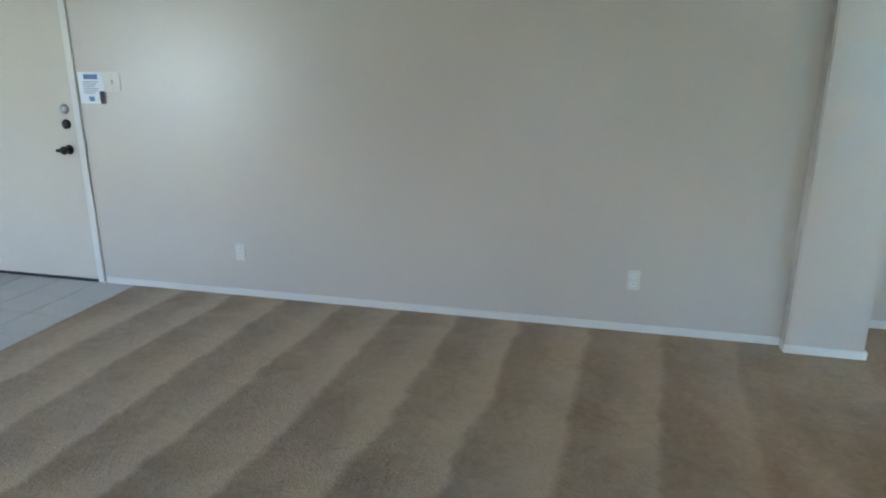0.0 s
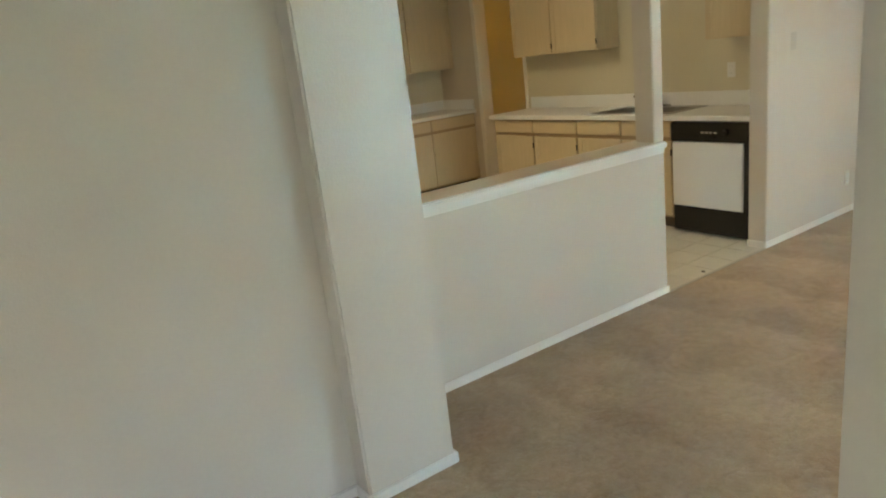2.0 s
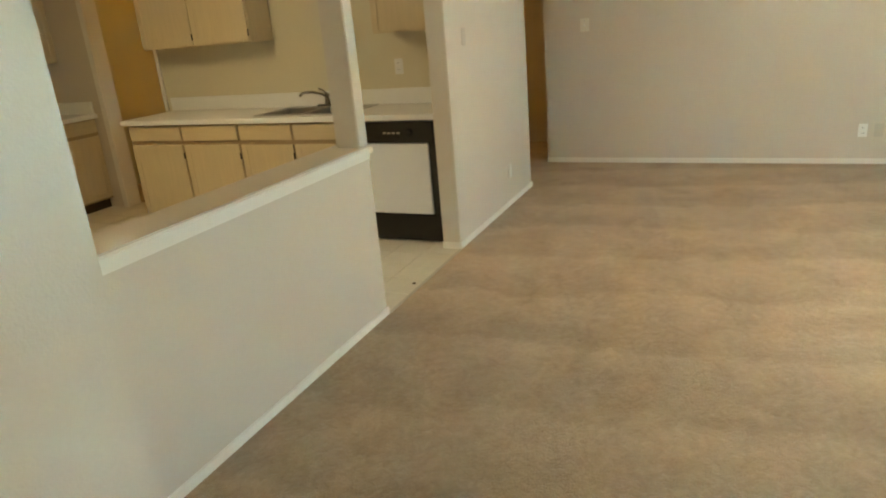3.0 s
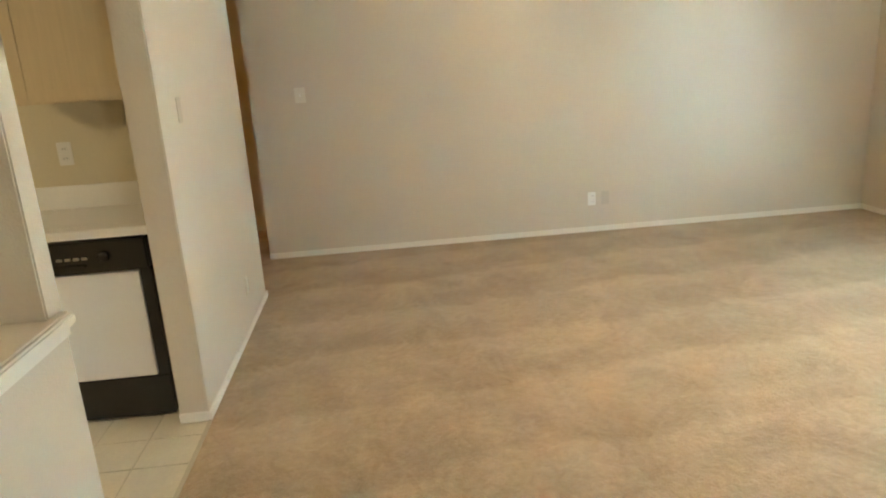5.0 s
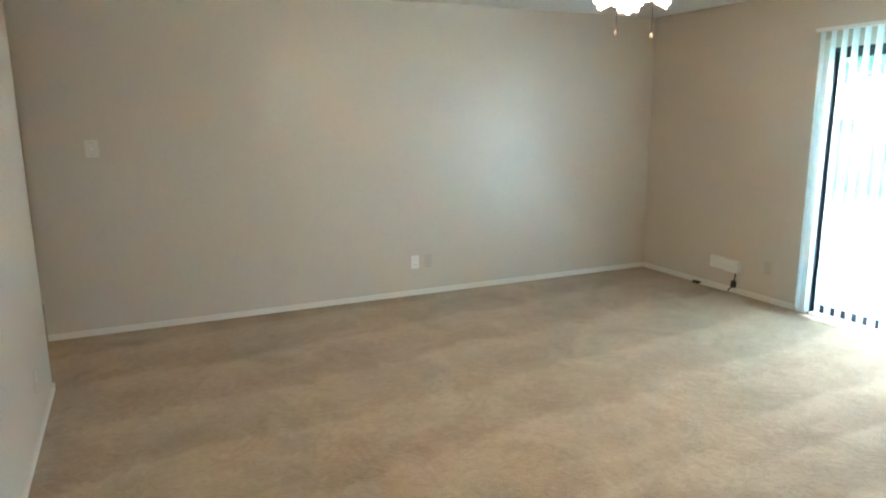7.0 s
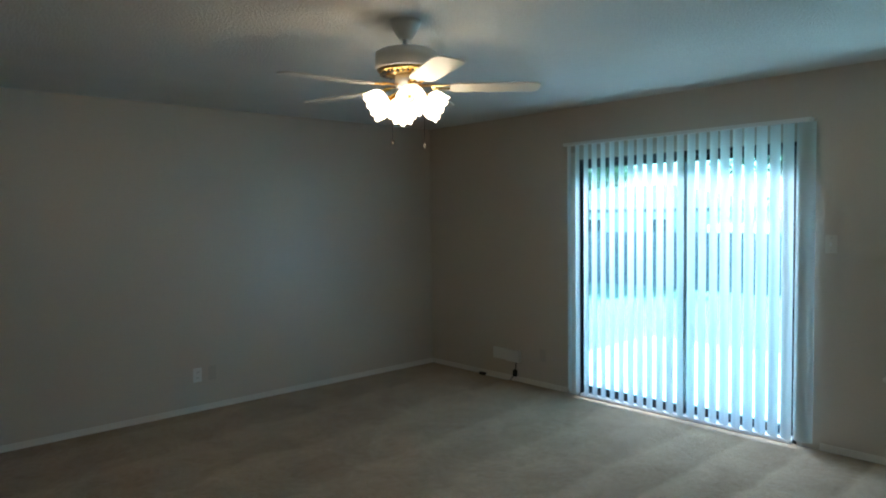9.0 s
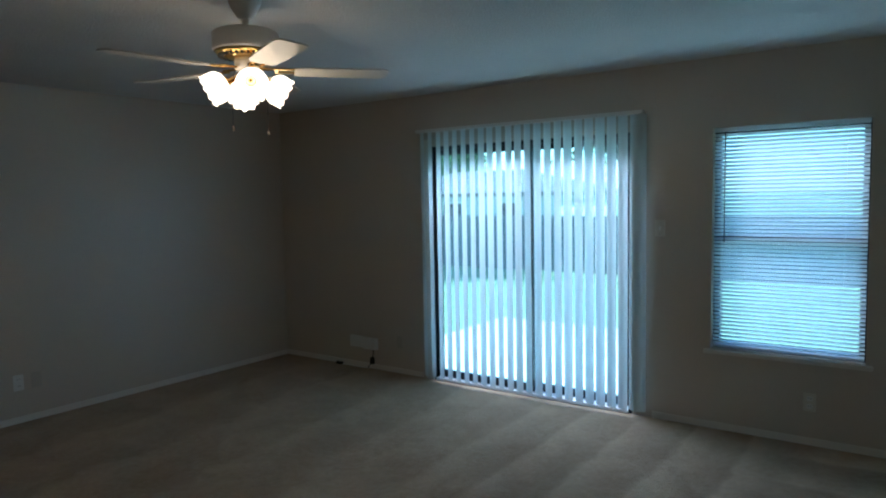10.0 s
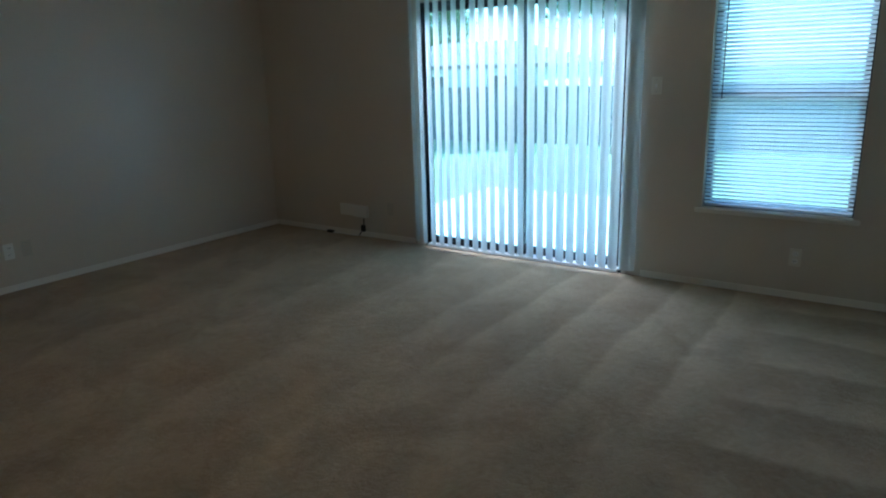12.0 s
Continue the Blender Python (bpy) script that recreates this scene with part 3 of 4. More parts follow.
for y0, y1 in ((SY0 + 0.03, 1.66), (1.70, SY1 - 0.03)):
    bm = box_bm(SX0 + 0.02, y0, 0.745, SX1 - 0.045, y1, 0.75)
    box_bm(SX0 + 0.018, y0, 0.75, SX0 + 0.024, y1, 0.915, bm=bm)
    box_bm(SX1 - 0.05, y0, 0.75, SX1 - 0.044, y1, 0.915, bm=bm)
    box_bm(SX0 + 0.024, y0 - 0.003, 0.75, SX1 - 0.05, y0 + 0.003, 0.915, bm=bm)
    box_bm(SX0 + 0.024, y1 - 0.003, 0.75, SX1 - 0.05, y1 + 0.003, 0.915, bm=bm)
    b_ = part("bowl", bm, STEEL, sink)
    part("drain", lathe_bm([(0.04, 0), (0.04, 0.003), (0.02, 0.004)], 16, ((SX0 + SX1) / 2, (y0 + y1) / 2, 0.7505)), CHROME, b_)
fa = thing("faucet", (3.70, 1.70, 0.921), "chrome kitchen faucet with low spout", "faucet")
part("base", box_bm(-0.025, -0.10, 0.0005, 0.025, 0.10, 0.018, 0.008), CHROME, fa)
part("stem", lathe_bm([(0.024, 0.018), (0.022, 0.07), (0.024, 0.09), (0.014, 0.10)], 20), CHROME, fa, smooth=True)
part("spout", tube_bm([(0.0, 0, 0.075), (-0.05, 0.02, 0.105), (-0.11, 0.06, 0.125), (-0.16, 0.10, 0.128), (-0.185, 0.12, 0.118), (-0.19, 0.123, 0.10)], 0.0105, 12), CHROME, fa, smooth=True)
part("lever", tube_bm([(0.0, 0, 0.098), (-0.02, 0.02, 0.125), (-0.05, 0.04, 0.145)], 0.007, 10), CHROME, fa, smooth=True)
plate("outlet", (EK, 1.08, 1.19), -90, "beige outlet above the worktop", "outlet", material=PLASTIC)
# north run: cooker, cabinet, wall cabinets, hood
NY = 4.33
nb = thing("base_cabinet", (3.715, NY, 0), "pale maple base cabinet beside the cooker", "cabinet", "kitchen base cabinets", rz=90)
# its local -x looks to -y of the world, and local y runs towards -x
part("body", box_bm(0.019, 0.0, 0.095, 0.60, 1.275, 0.874), CARCASS, nb)
part("toe_kick", box_bm(0.075, 0.0, 0.0, 0.58, 1.275, 0.0945), INSIDE, nb)
for y0, y1 in ((0.012, 0.63), (0.65, 1.265)):
    drawer_front(nb, 0.0, y0, y1, 0.745, 0.862)
    panel_door("cabinet_door", nb, 0.0, y0, y1, 0.115, 0.712, MAPLE)
nw = thing("worktop", (0, 0, 0), "white laminate worktop beside the cooker", "worktop")
part("slab", box_bm(2.44, NY - 0.03, 0.876, 3.718, NK - 0.001, 0.915, 0.005), LAMINATE, nw)
part("backsplash", box_bm(2.44, NK - 0.02, 0.9155, 3.718, NK - 0.001, 1.03, 0.003), LAMINATE, nw)
part("side_splash", box_bm(3.70, NY, 0.9155, 3.718, NK - 0.021, 1.03, 0.003), LAMINATE, nw)
st = thing("cooker", (2.05, NY, 0), "black electric cooker with raised back panel", "cooker")
part("body", box_bm(-0.378, 0.0, 0.02, 0.378, 0.60, 0.90, 0.004), BLACK, st)
part("cooktop", box_bm(-0.38, -0.03, 0.9005, 0.38, 0.60, 0.92, 0.006), BLACK, st)
od = part("oven_door", box_bm(-0.37, -0.035, 0.22, 0.37, -0.001, 0.85, 0.006), BLACK, st)
part("window", box_bm(-0.22, -0.038, 0.45, 0.22, -0.034, 0.66, 0.001), mat("oven_glass", (0.06, 0.06, 0.06), 0.08), od, "dark oven window")
part("handle", box_bm(-0.30, -0.075, 0.79, 0.30, -0.055, 0.812, 0.006), BLACK, od)
part("drawer", box_bm(-0.37, -0.03, 0.04, 0.37, -0.001, 0.20, 0.005), BLACK, st)
part("back_panel", box_bm(-0.378, 0.54, 0.9205, 0.378, 0.60, 1.14, 0.01), BLACK, st)
for x in (-0.18, 0.18):
    for y in (0.14, 0.40):
        part("burner", lathe_bm([(0.09, 0.9205), (0.088, 0.928), (0.02, 0.929)], 20, (x, y, 0)), BRONZE, st)
for x0, x1, z0, lab in ((2.46, 3.715, 1.40, "pale maple wall cabinet above the worktop"), (1.675, 2.455, 1.80, "short pale maple wall cabinet above the hood")):
    e = thing("wall_cabinet", (x1, 4.64, z0), lab, "cabinet", "kitchen wall cabinets", rz=90)
    h = 2.21 - z0
    part("body", box_bm(0.019, 0.0, 0.0, 0.30, x1 - x0, h), MAPLE, e)
    half = (x1 - x0) / 2
    for k in range(2):
        panel_door("cabinet_door", e, 0.0, k * half + 0.006, (k + 1) * half - 0.006, 0.012, h - 0.012, MAPLE)
hood = thing("range_hood", (2.065, 4.45, 1.62), "white range hood under the wall cabinet", "range hood")
part("body", box_bm(-0.378, 0.0, 0.0, 0.378, 0.48, 0.17, 0.01), DWHITE, hood)
part("filter", box_bm(-0.25, 0.1, -0.006, 0.25, 0.4, -0.0005), STEEL, hood)

# ---- ceiling fan ----
FAN_X, FAN_Y = 2.97, -2.13
fan = thing("ceiling_fan", (FAN_X, FAN_Y, CEIL_Z), "white ceiling fan with brass trim, five blades and lit shades", "ceiling fan")
part("canopy", lathe_bm([(0.070, -0.0005), (0.069, -0.015), (0.052, -0.05), (0.034, -0.078), (0.022, -0.085)], 28), FANW, fan, smooth=True)
part("downrod", lathe_bm([(0.016, -0.08), (0.013, -0.10), (0.013, -0.128), (0.022, -0.132)], 14), FANW, fan, smooth=True)
part("motor_housing", lathe_bm([(0.05, -0.13), (0.122, -0.135), (0.140, -0.146), (0.142, -0.215), (0.136, -0.222)], 36), FANW, fan, smooth=True)
ring = part("brass_ring", lathe_bm([(0.136, -0.2225), (0.124, -0.236), (0.085, -0.248), (0.06, -0.250)], 36), BRASS, fan, "polished brass vent ring", True)
for k in range(30):
    a = 2 * math.pi * k / 30
    bm = box_bm(0.095, -0.0035, -0.2465, 0.120, 0.0035, -0.236)
    bm.transform(pose(0, 0, 0, 0, 0, math.degrees(a)))
    part("vent_slot", bm, SLOT, ring)
part("switch_housing", lathe_bm([(0.050, -0.2505), (0.053, -0.265), (0.052, -0.295), (0.038, -0.305)], 28), FANW, fan, smooth=True)
part("light_stem", lathe_bm([(0.034, -0.3055), (0.028, -0.32), (0.036, -0.335), (0.026, -0.35), (0.042, -0.365), (0.03, -0.385), (0.012, -0.395)], 24), BRASS, fan, "turned brass light fitter", True)
away = math.degrees(math.atan2(-0.632, 0.775))
for k in range(5):
    ang = away - 90 + 70 + 72 * k
    turn = pose(0, 0, 0, 0, 0, ang)
    bm = bmesh.new()
    out = [(0.20, 0.045), (0.24, 0.058), (0.38, 0.062), (0.56, 0.066), (0.60, 0.058), (0.612, 0.040)]
    loop = [(r, w) for r, w in out] + [(r, -w) for r, w in reversed(out)]
    top = [bm.verts.new((r, w, 0.003)) for r, w in loop]
    low = [bm.verts.new((r, w, -0.003)) for r, w in loop]
    bm.faces.new(top)
    bm.faces.new(low[::-1])
    for i in range(len(loop)):
        j = (i + 1) % len(loop)
        bm.faces.new((top[j], top[i], low[i], low[j]))
    bm.transform(turn @ pose(0, 0, -0.302, -7, 0, 0))
    bmesh.ops.recalc_face_normals(bm, faces=bm.faces)
    bl = part("blade", bm, BLADE, fan)
    bm = box_bm(0.05, -0.012, -0.004, 0.13, 0.012, 0.004, 0.003)
    box_bm(0.12, -0.03, -0.0105, 0.24, -0.016, -0.0035, 0.002, bm=bm)
    box_bm(0.12, 0.016, -0.0105, 0.24, 0.03, -0.0035, 0.002, bm=bm)
    box_bm(0.115, -0.03, -0.0105, 0.13, 0.03, -0.0035, 0.002, bm=bm)
    box_bm(0.225, -0.035, -0.0105, 0.26, 0.035, -0.0035, 0.002, bm=bm)
    bm.transform(turn @ pose(0, 0, -0.292, -7, 0, 0))
    part("blade_iron", bm, BRASS, bl, "brass blade bracket")


def ruffled_shade_bm(m):
    """A bell-shaped glass shade, open at its scalloped rim, with an inner and an outer skin."""
    outer = [(0.022, 0.0), (0.046, 0.008), (0.062, 0.024), (0.068, 0.044), (0.067, 0.062), (0.065, 0.077), (0.066, 0.088)]
    skin = [(q, z, i / 6) for i, (q, z) in enumerate(outer)]
    skin += [(q - 0.003, z + 0.001, f) for q, z, f in reversed(skin[1:])]
    bm, rings, segs = bmesh.new(), [], 60
    for q, z, f in skin:
        ring = []
        for k in range(segs):
            a = 2 * math.pi * k / segs
            wave = math.cos(10 * a) * f ** 3
            ring.append(bm.verts.new((q * (1 + 0.065 * wave) * math.cos(a), q * (1 + 0.065 * wave) * math.sin(a), z + 0.004 * wave)))
        rings.append(ring)
    for a, b in zip(rings, rings[1:]):
        for k in range(segs):
            bm.faces.new((a[k], a[(k + 1) % segs], b[(k + 1) % segs], b[k]))
    bm.faces.new(rings[0][::-1])
    bm.faces.new(rings[-1])
    bm.transform(m)
    bmesh.ops.recalc_face_normals(bm, faces=bm.faces)
    return bm


for k in range(4):
    ang = away - 90 + 8 + 90 * k
    m_ = pose(0, 0, 0, 0, 0, ang) @ pose(0.080, 0, -0.352, 0, 118, 0)
    arm = part("lamp_arm", lathe_bm([(0.012, -0.06), (0.012, 0.0), (0.026, 0.005), (0.026, 0.02)], 16, m=m_), BRASS, fan, smooth=True)
    part("glass_shade", ruffled_shade_bm(m_ @ pose(0, 0, 0.008)), SHADE, arm, "lit frosted glass shade with ruffled rim", True)
part("finial", lathe_bm([(0.012, -0.3955), (0.016, -0.405), (0.006, -0.42)], 16), BRASS, fan, smooth=True)
for x, y, l_ in ((0.04, 0.03, 0.245), (-0.035, -0.045, 0.265)):
    ch = part("pull_chain", tube_bm([(x, y, -0.298), (x * 1.4, y * 1.4, -0.34), (x * 1.4, y * 1.4, -0.29 - l_)], 0.0011, 6), BRONZE, fan)
    part("pull_knob", lathe_bm([(0.003, 0), (0.006, -0.008), (0.005, -0.02), (0.002, -0.024)], 10, (x * 1.4, y * 1.4, -0.29 - l_)), BRONZE, ch)
for k in range(4):
    a = radians(away - 90 + 8 + 90 * k)
    lamp("fan_bulb", "POINT", (FAN_X + 0.13 * math.cos(a), FAN_Y + 0.13 * math.sin(a), CEIL_Z - 0.56), 0.205, (1.0, 0.76, 0.46), 0.05)

# ---- patio door ----
pd = thing("door_2", (0, 0, 0), "sliding glass patio door in dark metal frame", "door", kind="structure")
PX0, PX1, PZ = 2.23, 3.99, 2.0


def sash(parent, name, x0, x1, y, w=0.045, z0=0.03, z1=PZ - 0.03):
    bm = box_bm(x0, y - 0.018, z0, x0 + w, y + 0.018, z1, 0.003)
    box_bm(x1 - w, y - 0.018, z0, x1, y + 0.018, z1, 0.003, bm=bm)
    box_bm(x0 + w, y - 0.017, z0, x1 - w, y + 0.017, z0 + 0.06, bm=bm)
    box_bm(x0 + w, y - 0.017, z1 - w, x1 - w, y + 0.017, z1, bm=bm)
    f = part(name, bm, ALU, parent)
    p = part("pane", box_bm(x0 + w, y - 0.003, z0 + 0.06, x1 - w, y + 0.003, z1 - w), GLASS, f)
    p.visible_shadow = False
    return f


bm = box_bm(PX0 + 0.001, SY - 0.115, 0.0, PX0 + 0.03, SY - 0.005, PZ - 0.001)
box_bm(PX1 - 0.03, SY - 0.115, 0.0, PX1 - 0.001, SY - 0.005, PZ - 0.001, bm=bm)
box_bm(PX0 + 0.03, SY - 0.115, PZ - 0.03, PX1 - 0.03, SY - 0.005, PZ - 0.001, bm=bm)
part("door_frame", bm, ALU, pd)
part("track", box_bm(PX0 + 0.03, SY - 0.115, 0.001, PX1 - 0.03, SY + 0.022, 0.026, 0.004), TRACKM, pd, "aluminium door track, paled for the daylight on it")
sash(pd, "sliding_panel", 3.04, PX1 - 0.03, SY - 0.04)
fx = sash(pd, "fixed_panel", PX0 + 0.03, 3.09, SY - 0.085)
part("door_handle", box_bm(3.055, SY - 0.021, 0.95, 3.075, SY + 0.012, 1.12, 0.005), ALU, pd)
for a, b in ((PX1, PX1 + 0.09), (PX0 - 0.03, PX0)):
    part("door_casing", box_bm(a + 0.0005, SY + 0.0005, 0, b - 0.0005, SY + 0.014, PZ + 0.06, 0.004), TRIM, pd)

vb = thing("vertical_blind", (0, SY, 0), "white vertical blind hanging half open before the patio door", "blind")
part("headrail", box_bm(2.14, 0.03, 2.115, 4.085, 0.08, 2.14, 0.004), PLASTIC, vb)
NV = 23
vane = bmesh.new()
rows_ = []
W2 = 0.0445
for z in (0.045, 2.112):
    row = []
    for i in range(7):
        u = -1 + 2 * i / 6
        row.append((u * W2, 0.017 * (1 - u * u), z))
    rows_.append(row)
vs = [[vane.verts.new(p) for p in r] for r in rows_]
vs2 = [[vane.verts.new((p[0], p[1] + 0.0012, p[2])) for p in r] for r in rows_]
for i in range(6):
    vane.faces.new((vs[0][i], vs[0][i + 1], vs[1][i + 1], vs[1][i]))
    vane.faces.new((vs2[0][i + 1], vs2[0][i], vs2[1][i], vs2[1][i + 1]))
vane_me = mesh_of("vane", vane, VANE, True)
rnd = random.Random(4)
for k in range(NV):
    x = 4.03 - k * (4.03 - 2.20) / (NV - 1)
    v = new("vane", vane_me)
    v.parent = vb
    v.matrix_local = pose(x, 0.055, 0, 0, rnd.uniform(-0.15, 0.15), -35 + 15 * k / NV + rnd.uniform(-4, 4))
for x in (2.165, 2.185):
    v = new("vane", vane_me)
    v.parent = vb
    v.matrix_local = pose(x, 0.05, 0, 0, 0, 8)

# ---- window with mini blind ----
wx0, wx1, wz0, wz1 = 0.825, 1.70, 0.54, 1.99
win = thing("window_1", (0, 0, 0), "single-hung window with white frame and sill", "window", kind="structure")
bm = box_bm(wx0 + 0.001, SY - 0.115, wz0 + 0.001, wx0 + 0.04, SY - 0.06, wz1 - 0.001)
box_bm(wx1 - 0.04, SY - 0.115, wz0 + 0.001, wx1 - 0.001, SY - 0.06, wz1 - 0.001, bm=bm)
box_bm(wx0 + 0.04, SY - 0.115, wz0 + 0.001, wx1 - 0.04, SY - 0.06, wz0 + 0.04, bm=bm)
box_bm(wx0 + 0.04, SY - 0.115, wz1 - 0.04, wx1 - 0.04, SY - 0.06, wz1 - 0.001, bm=bm)
part("window_frame", bm, ALU, win)
part("meeting_rail", box_bm(wx0 + 0.04, SY - 0.11, 1.255, wx1 - 0.04, SY - 0.065, 1.30, 0.003), ALU, win)
for z0, z1 in ((wz0 + 0.04, 1.255), (1.30, wz1 - 0.04)):
    p = part("pane", box_bm(wx0 + 0.04, SY - 0.09, z0, wx1 - 0.04, SY - 0.085, z1), GLASS, win)
    p.visible_shadow = False
part("window_sill", box_bm(wx0 - 0.04, SY + 0.0005, wz0 - 0.03, wx1 + 0.04, SY + 0.03, wz0 - 0.001, 0.005), TRIM, win)
mb = thing("mini_blind", (0, SY, 0), "white horizontal mini blind, closed down over the window", "blind")
part("headrail", box_bm(wx0 + 0.006, -0.045, wz1 - 0.03, wx1 - 0.006, -0.015, wz1 - 0.003, 0.003), SLAT, mb)
part("bottom_rail", box_bm(wx0 + 0.008, -0.042, wz0 + 0.012, wx1 - 0.008, -0.018, wz0 + 0.026, 0.003), SLAT, mb)
sl = bmesh.new()
a_, b_ = [], []
for i in range(5):
    u = -1 + 2 * i / 4
    a_.append(sl.verts.new((wx0 + 0.008, u * 0.0125, 0.002 * (1 - u * u))))
    b_.append(sl.verts.new((wx1 - 0.008, u * 0.0125, 0.002 * (1 - u * u))))
for i in range(4):
    sl.faces.new((a_[i], a_[i + 1], b_[i + 1], b_[i]))
slat_me = mesh_of("slat", sl, SLAT, True)
NS = 56
for k in range(NS):
    z = wz0 + 0.035 + k * (wz1 - 0.05 - wz0 - 0.035) / (NS - 1)
    s_ = new("slat", slat_me)
    s_.parent = mb
    s_.matrix_local = pose(0, -0.030, z, 50 + rnd.uniform(-0.8, 0.8), rnd.uniform(-0.04, 0.04), 0)
part("tilt_wand", tube_bm([(wx1 - 0.075, -0.008, wz1 - 0.03), (wx1 - 0.075, -0.006, wz1 - 0.74)], 0.004), ALU, mb, "thin tilt wand")
for x in (wx0 + 0.12, wx1 - 0.14):
    part("ladder_cord", tube_bm([(x, -0.0125, wz1 - 0.03), (x, -0.0125, wz0 + 0.02)], 0.0012, 5), SLAT, mb)
# front room windows, unseen: window_3 placed by wall sheen, window_2 added for light
for name, x0, x1, z0, z1 in (("window_2", -2.6, -1.6, 0.45, 1.25), ("window_3", -7.9, -6.3, 0.55, 1.95)):
    win2 = thing(name, (0, 0, 0), "assumed front room window with white frame", "window", kind="structure")
    bm = box_bm(x0 + 0.001, SY - 0.115, z0 + 0.001, x0 + 0.05, SY - 0.06, z1 - 0.001)
    box_bm(x1 - 0.05, SY - 0.115, z0 + 0.001, x1 - 0.001, SY - 0.06, z1 - 0.001, bm=bm)
    box_bm(x0 + 0.05, SY - 0.115, z0 + 0.001, x1 - 0.05, SY - 0.06, z0 + 0.05, bm=bm)
    box_bm(x0 + 0.05, SY - 0.115, z1 - 0.05, x1 - 0.05, SY - 0.06, z1 - 0.001, bm=bm)
    part("window_frame", bm, TRIM, win2)
    p = part("pane", box_bm(x0 + 0.05, SY - 0.09, z0 + 0.05, x1 - 0.05, SY - 0.085, z1 - 0.05), CLEAR, win2)
    p.visible_shadow = False

# ---- garden ----
GZ = -0.30
bm = bmesh.new()
bmesh.ops.create_grid(bm, x_segments=2, y_segments=2, size=600)
bmesh.ops.translate(bm, verts=bm.verts, vec=(0, 0, GZ))
structure("ground", bm, GRASS, "mown green lawn", "ground")
structure("pavement_patio", box_bm(-0.6, SY - 3.2, GZ - 0.05, 5.2, SY - T - 0.001, -0.06, 0.01), CONCRETE, "pale concrete patio slab", "patio")
FY = SY - 10.2
fence = thing("fence", (0, FY, GZ), "grey weathered board fence behind the lawn", "fence")
board = mesh_of("board", box_bm(-0.07, -0.01, 0.02, 0.07, 0.01, 1.37, 0.003), FENCE)
for k in range(170):
    o = new("board", board)
    o.parent = fence
    o.matrix_local = pose(-6 + k * 0.146, 0, rnd.uniform(-0.015, 0.01))
for z in (0.35, 1.1):
    part("rail", box_bm(-6.1, -0.05, z, 18.9, -0.0105, z + 0.09), FENCE, fence)


def house(place, w, d, h, rise, label):
    e = thing("house", place, label, "house")
    part("wall", box_bm(-w / 2, -d / 2, 0, w / 2, d / 2, h), SIDING, e)
    bm = bmesh.new()
    a, b = w / 2 + 0.5, d / 2 + 0.5
    low = [bm.verts.new(p) for p in ((-a, -b, h + 0.001), (a, -b, h + 0.001), (a, b, h + 0.001), (-a, b, h + 0.001))]
    mid = [bm.verts.new((v.co.x, v.co.y, h + 0.16)) for v in low]
    r0, r1 = bm.verts.new((-a + b, 0, h + rise)), bm.verts.new((a - b, 0, h + rise))
    bm.faces.new(low[::-1])
    for i in range(4):
        bm.faces.new((low[i], low[(i + 1) % 4], mid[(i + 1) % 4], mid[i]))
    bm.faces.new((mid[0], mid[1], r1, r0))
    bm.faces.new((mid[1], mid[2], r1))
    bm.faces.new((mid[2], mid[3], r0, r1))
    bm.faces.new((mid[3], mid[0], r0))
    part("roof", bm, ROOF, e)
    for x in (-w * 0.3, 0.0, w * 0.3):
        wd = part("window", box_bm(x - 0.6, d / 2 + 0.001, 0.7, x + 0.6, d / 2 + 0.05, 1.6, 0.01), TRIM, e)
        part("pane", box_bm(x - 0.53, d / 2 + 0.051, 0.77, x + 0.53, d / 2 + 0.06, 1.53), ALU, wd)
    return e


house((19.5, -31.0, GZ), 11, 7, 1.85, 1.35, "pale single-storey house with brown hipped roof beyond the fence")


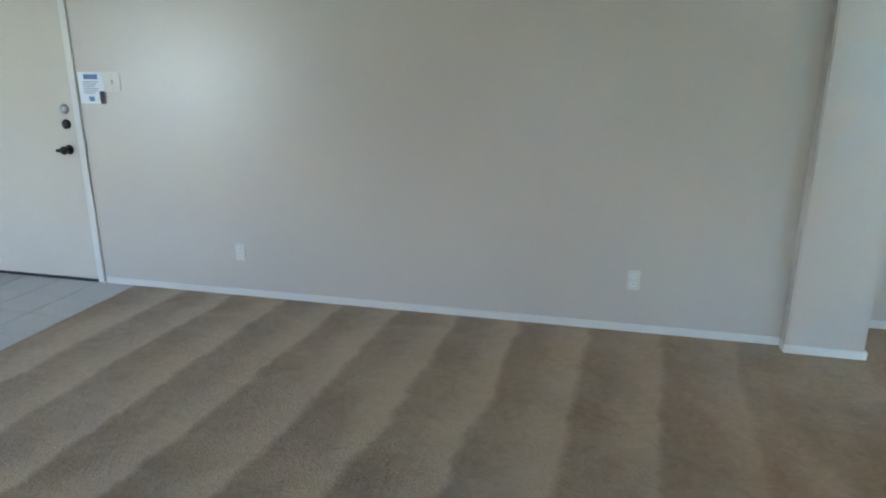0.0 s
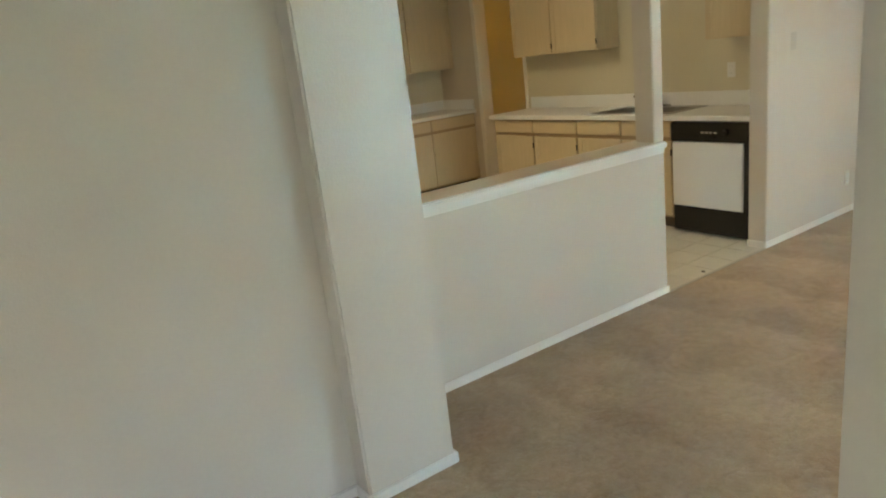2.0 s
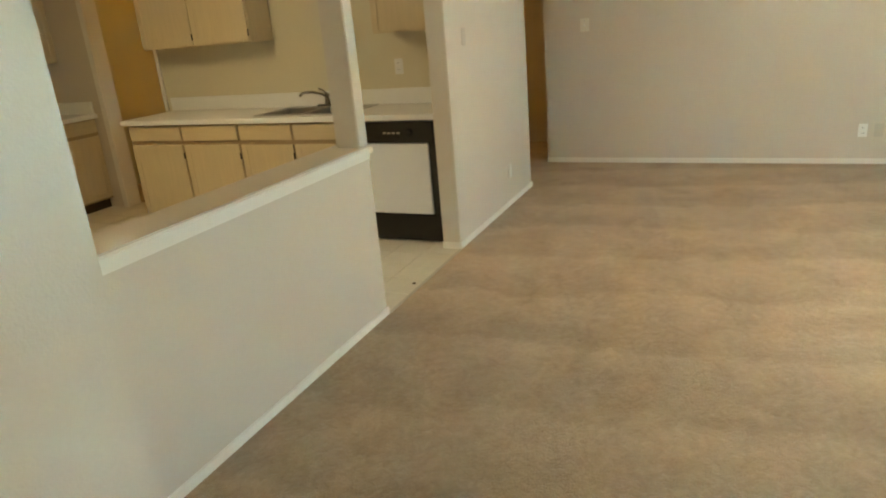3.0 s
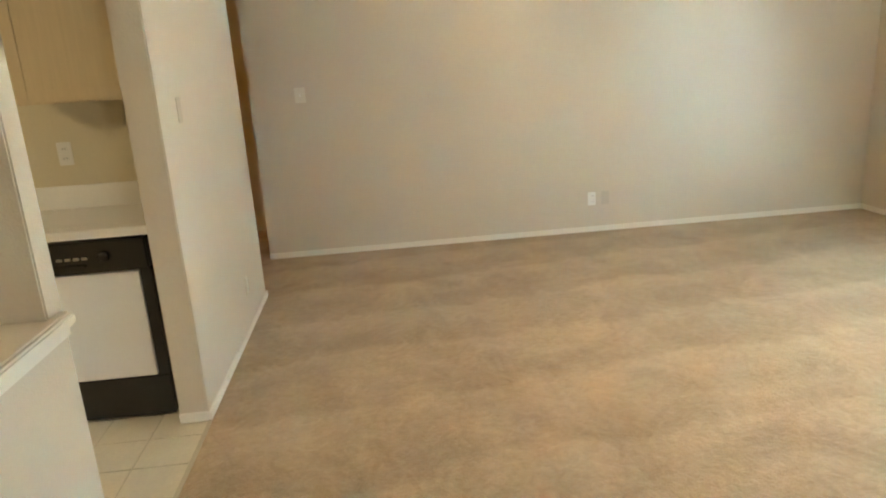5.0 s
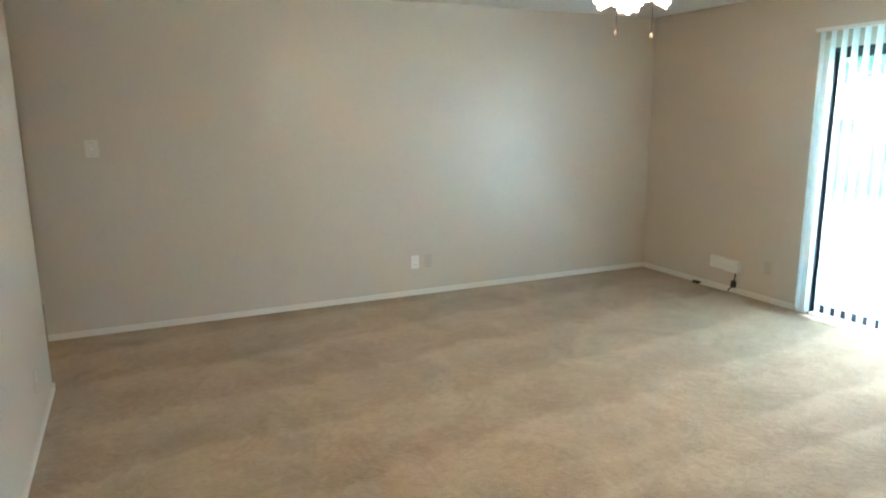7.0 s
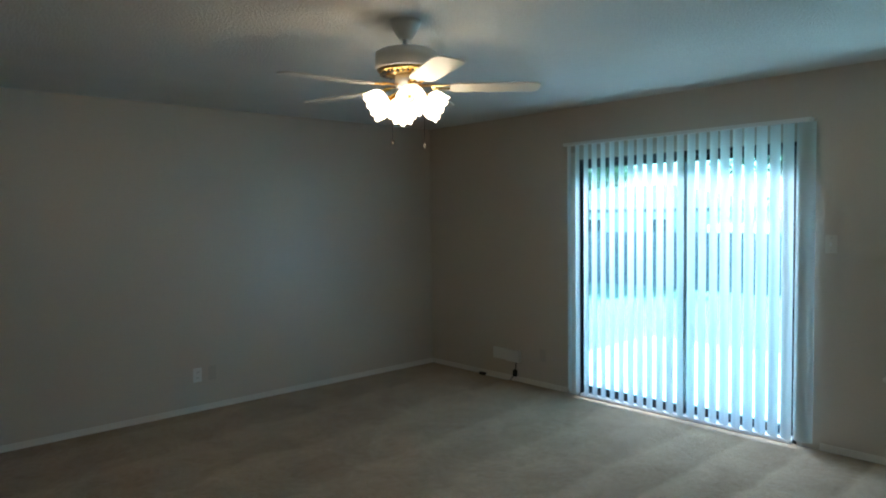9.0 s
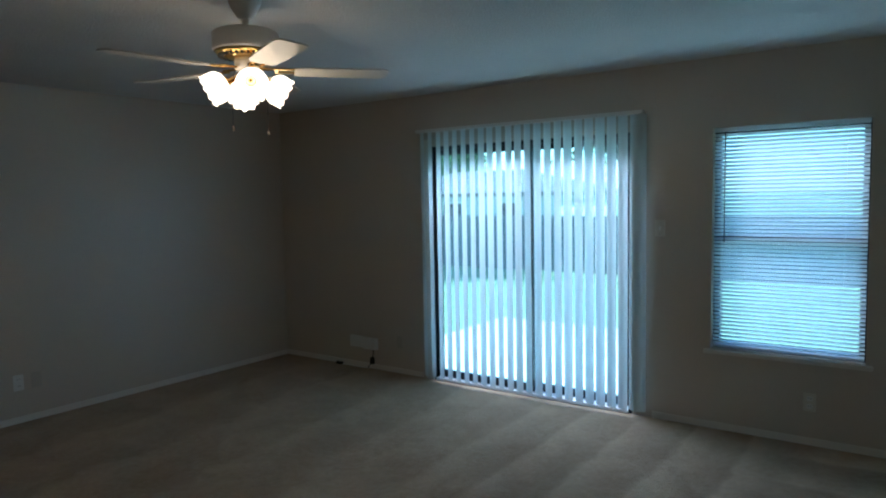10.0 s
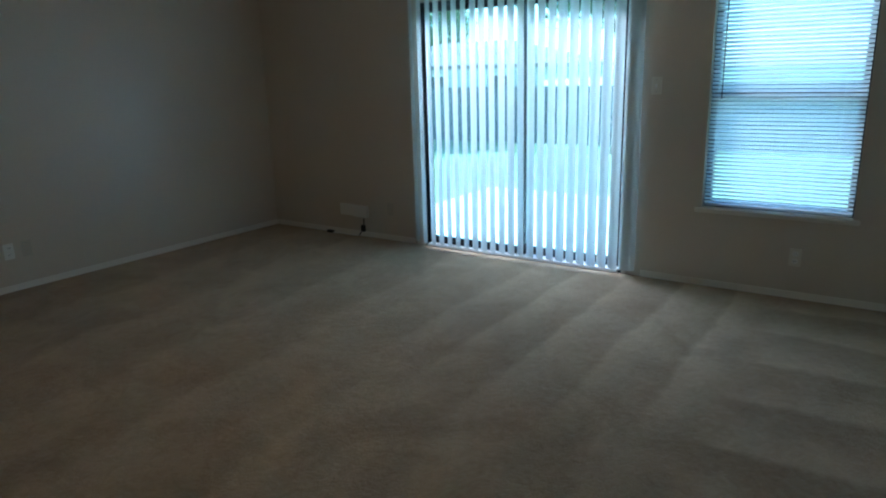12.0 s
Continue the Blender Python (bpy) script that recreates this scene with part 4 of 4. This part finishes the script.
def tree(place, h, spread, leaves, label, seed):
    r = random.Random(seed)
    e = thing("tree", place, label, "tree")
    bm = bmesh.new()
    tips = []

    def limb(p, d, length, rad, depth):
        pts = [p]
        for i in range(4):
            d = (d + Vector((r.uniform(-0.25, 0.25), r.uniform(-0.25, 0.25), r.uniform(-0.05, 0.2)))).normalized()
            pts.append(pts[-1] + d * length / 4)
        tb = tube_bm(pts, rad, 7)
        n_v = len(tb.verts)
        for i, v in enumerate(tb.verts):
            c = pts[i // 7]
            v.co = c + (v.co - c) * (1 - 0.6 * (i // 7) / 4)
        me = bpy.data.meshes.new("tmp")
        tb.to_mesh(me)
        tb.free()
        bm.from_mesh(me)
        bpy.data.meshes.remove(me)
        if depth == 0:
            tips.extend(pts[2:])
            return
        for _ in range(4):
            a = r.uniform(0, 6.28)
            limb(pts[r.choice((2, 3, 4))], Vector((math.cos(a), math.sin(a), r.uniform(0.2, 0.9))).normalized(), length * 0.62, rad * 0.45, depth - 1)

    limb(Vector((0, 0, 0)), Vector((0, 0, 1)), h * 0.5, h * 0.022, 3)
    part("trunk", bm, BARK, e)
    vs, fs = [], []
    for _ in range(leaves):
        c = r.choice(tips) + Vector((r.gauss(0, spread), r.gauss(0, spread), r.gauss(0, spread)))
        q = Euler((r.uniform(0, 6.28), r.uniform(0, 6.28), r.uniform(0, 6.28))).to_matrix()
        s = r.uniform(0.05, 0.10) * h / 6
        k = len(vs)
        vs += [c + q @ Vector(p) for p in ((-s, 0, 0), (0, -s * 0.5, 0.1 * s), (s, 0, 0), (0, s * 0.5, 0.1 * s))]
        fs.append((k, k + 1, k + 2, k + 3))
    me = bpy.data.meshes.new("crown")
    me.from_pydata([tuple(v) for v in vs], [], fs)
    me.materials.append(LEAF)
    c_ = new("crown", me)
    c_.parent = e
    return e


tree((5.6, SY - 9.0, GZ), 6.0, 0.30, 9000, "leafy green garden tree before the fence", 3)
tree((30.5, -44.0, GZ), 9.0, 0.5, 9000, "broad green tree behind the neighbouring house", 5)

crumb = lathe_bm([(0.004, 0.0), (0.012, 0.002), (0.009, 0.008), (0.003, 0.010)], 9, (2.45, 0.445, -0.001), 0.25, 3)
solid("crumb", crumb, BARK, "small brown crumb lying on the cream vinyl", "crumb")

# ---- floor tiles ----
entry = thing("tile_floor", (0, 0, 0), "pale ceramic entry floor tiles with grey joints", "tile floor", kind="structure")
s = 0.305
tile_me = mesh_of("tile", box_bm(-s / 2 + 0.003, -s / 2 + 0.003, -0.019, s / 2 - 0.003, s / 2 - 0.003, -0.001, 0.0015), TILE)
for i in range(15):
    for j in range(9):
        x, y = -4.53 - s * (i + 0.5), -0.001 - s * (j + 0.5)
        if x - s / 2 < WX or y - s / 2 < -2.6:
            continue
        o = new("tile", tile_me)
        o.parent = entry
        o.matrix_local = pose(x, y, rnd.uniform(-0.0006, 0.0006))
structure("trim_carpet_edge", box_bm(-4.531, -2.6, -0.019, -4.524, -0.001, 0.003, 0.001), STEEL, "thin metal strip at the carpet edge", "trim")
vin = thing("vinyl_floor", (0, 0, 0), "cream vinyl kitchen floor in small squares", "vinyl floor", kind="structure")
part("seam_sheet", box_bm(0.0, 0.402, -0.0195, 3.899, NK, -0.0045), SEAM, vin)
s = 0.229
v_me = mesh_of("tile", box_bm(-s / 2 + 0.003, -s / 2 + 0.003, -0.0044, s / 2 - 0.003, s / 2 - 0.003, -0.001), VINYL)
for i in range(17):
    for j in range(18):
        o = new("tile", v_me)
        o.parent = vin
        o.matrix_local = pose(0.005 + s * (i + 0.5), 0.404 + s * (j + 0.5), 0)
structure("trim_kitchen_threshold", box_bm(2.01, 0.385, -0.01, 3.105 - BT, 0.404, 0.004, 0.001), SEAM, "thin strip between carpet and vinyl", "trim")
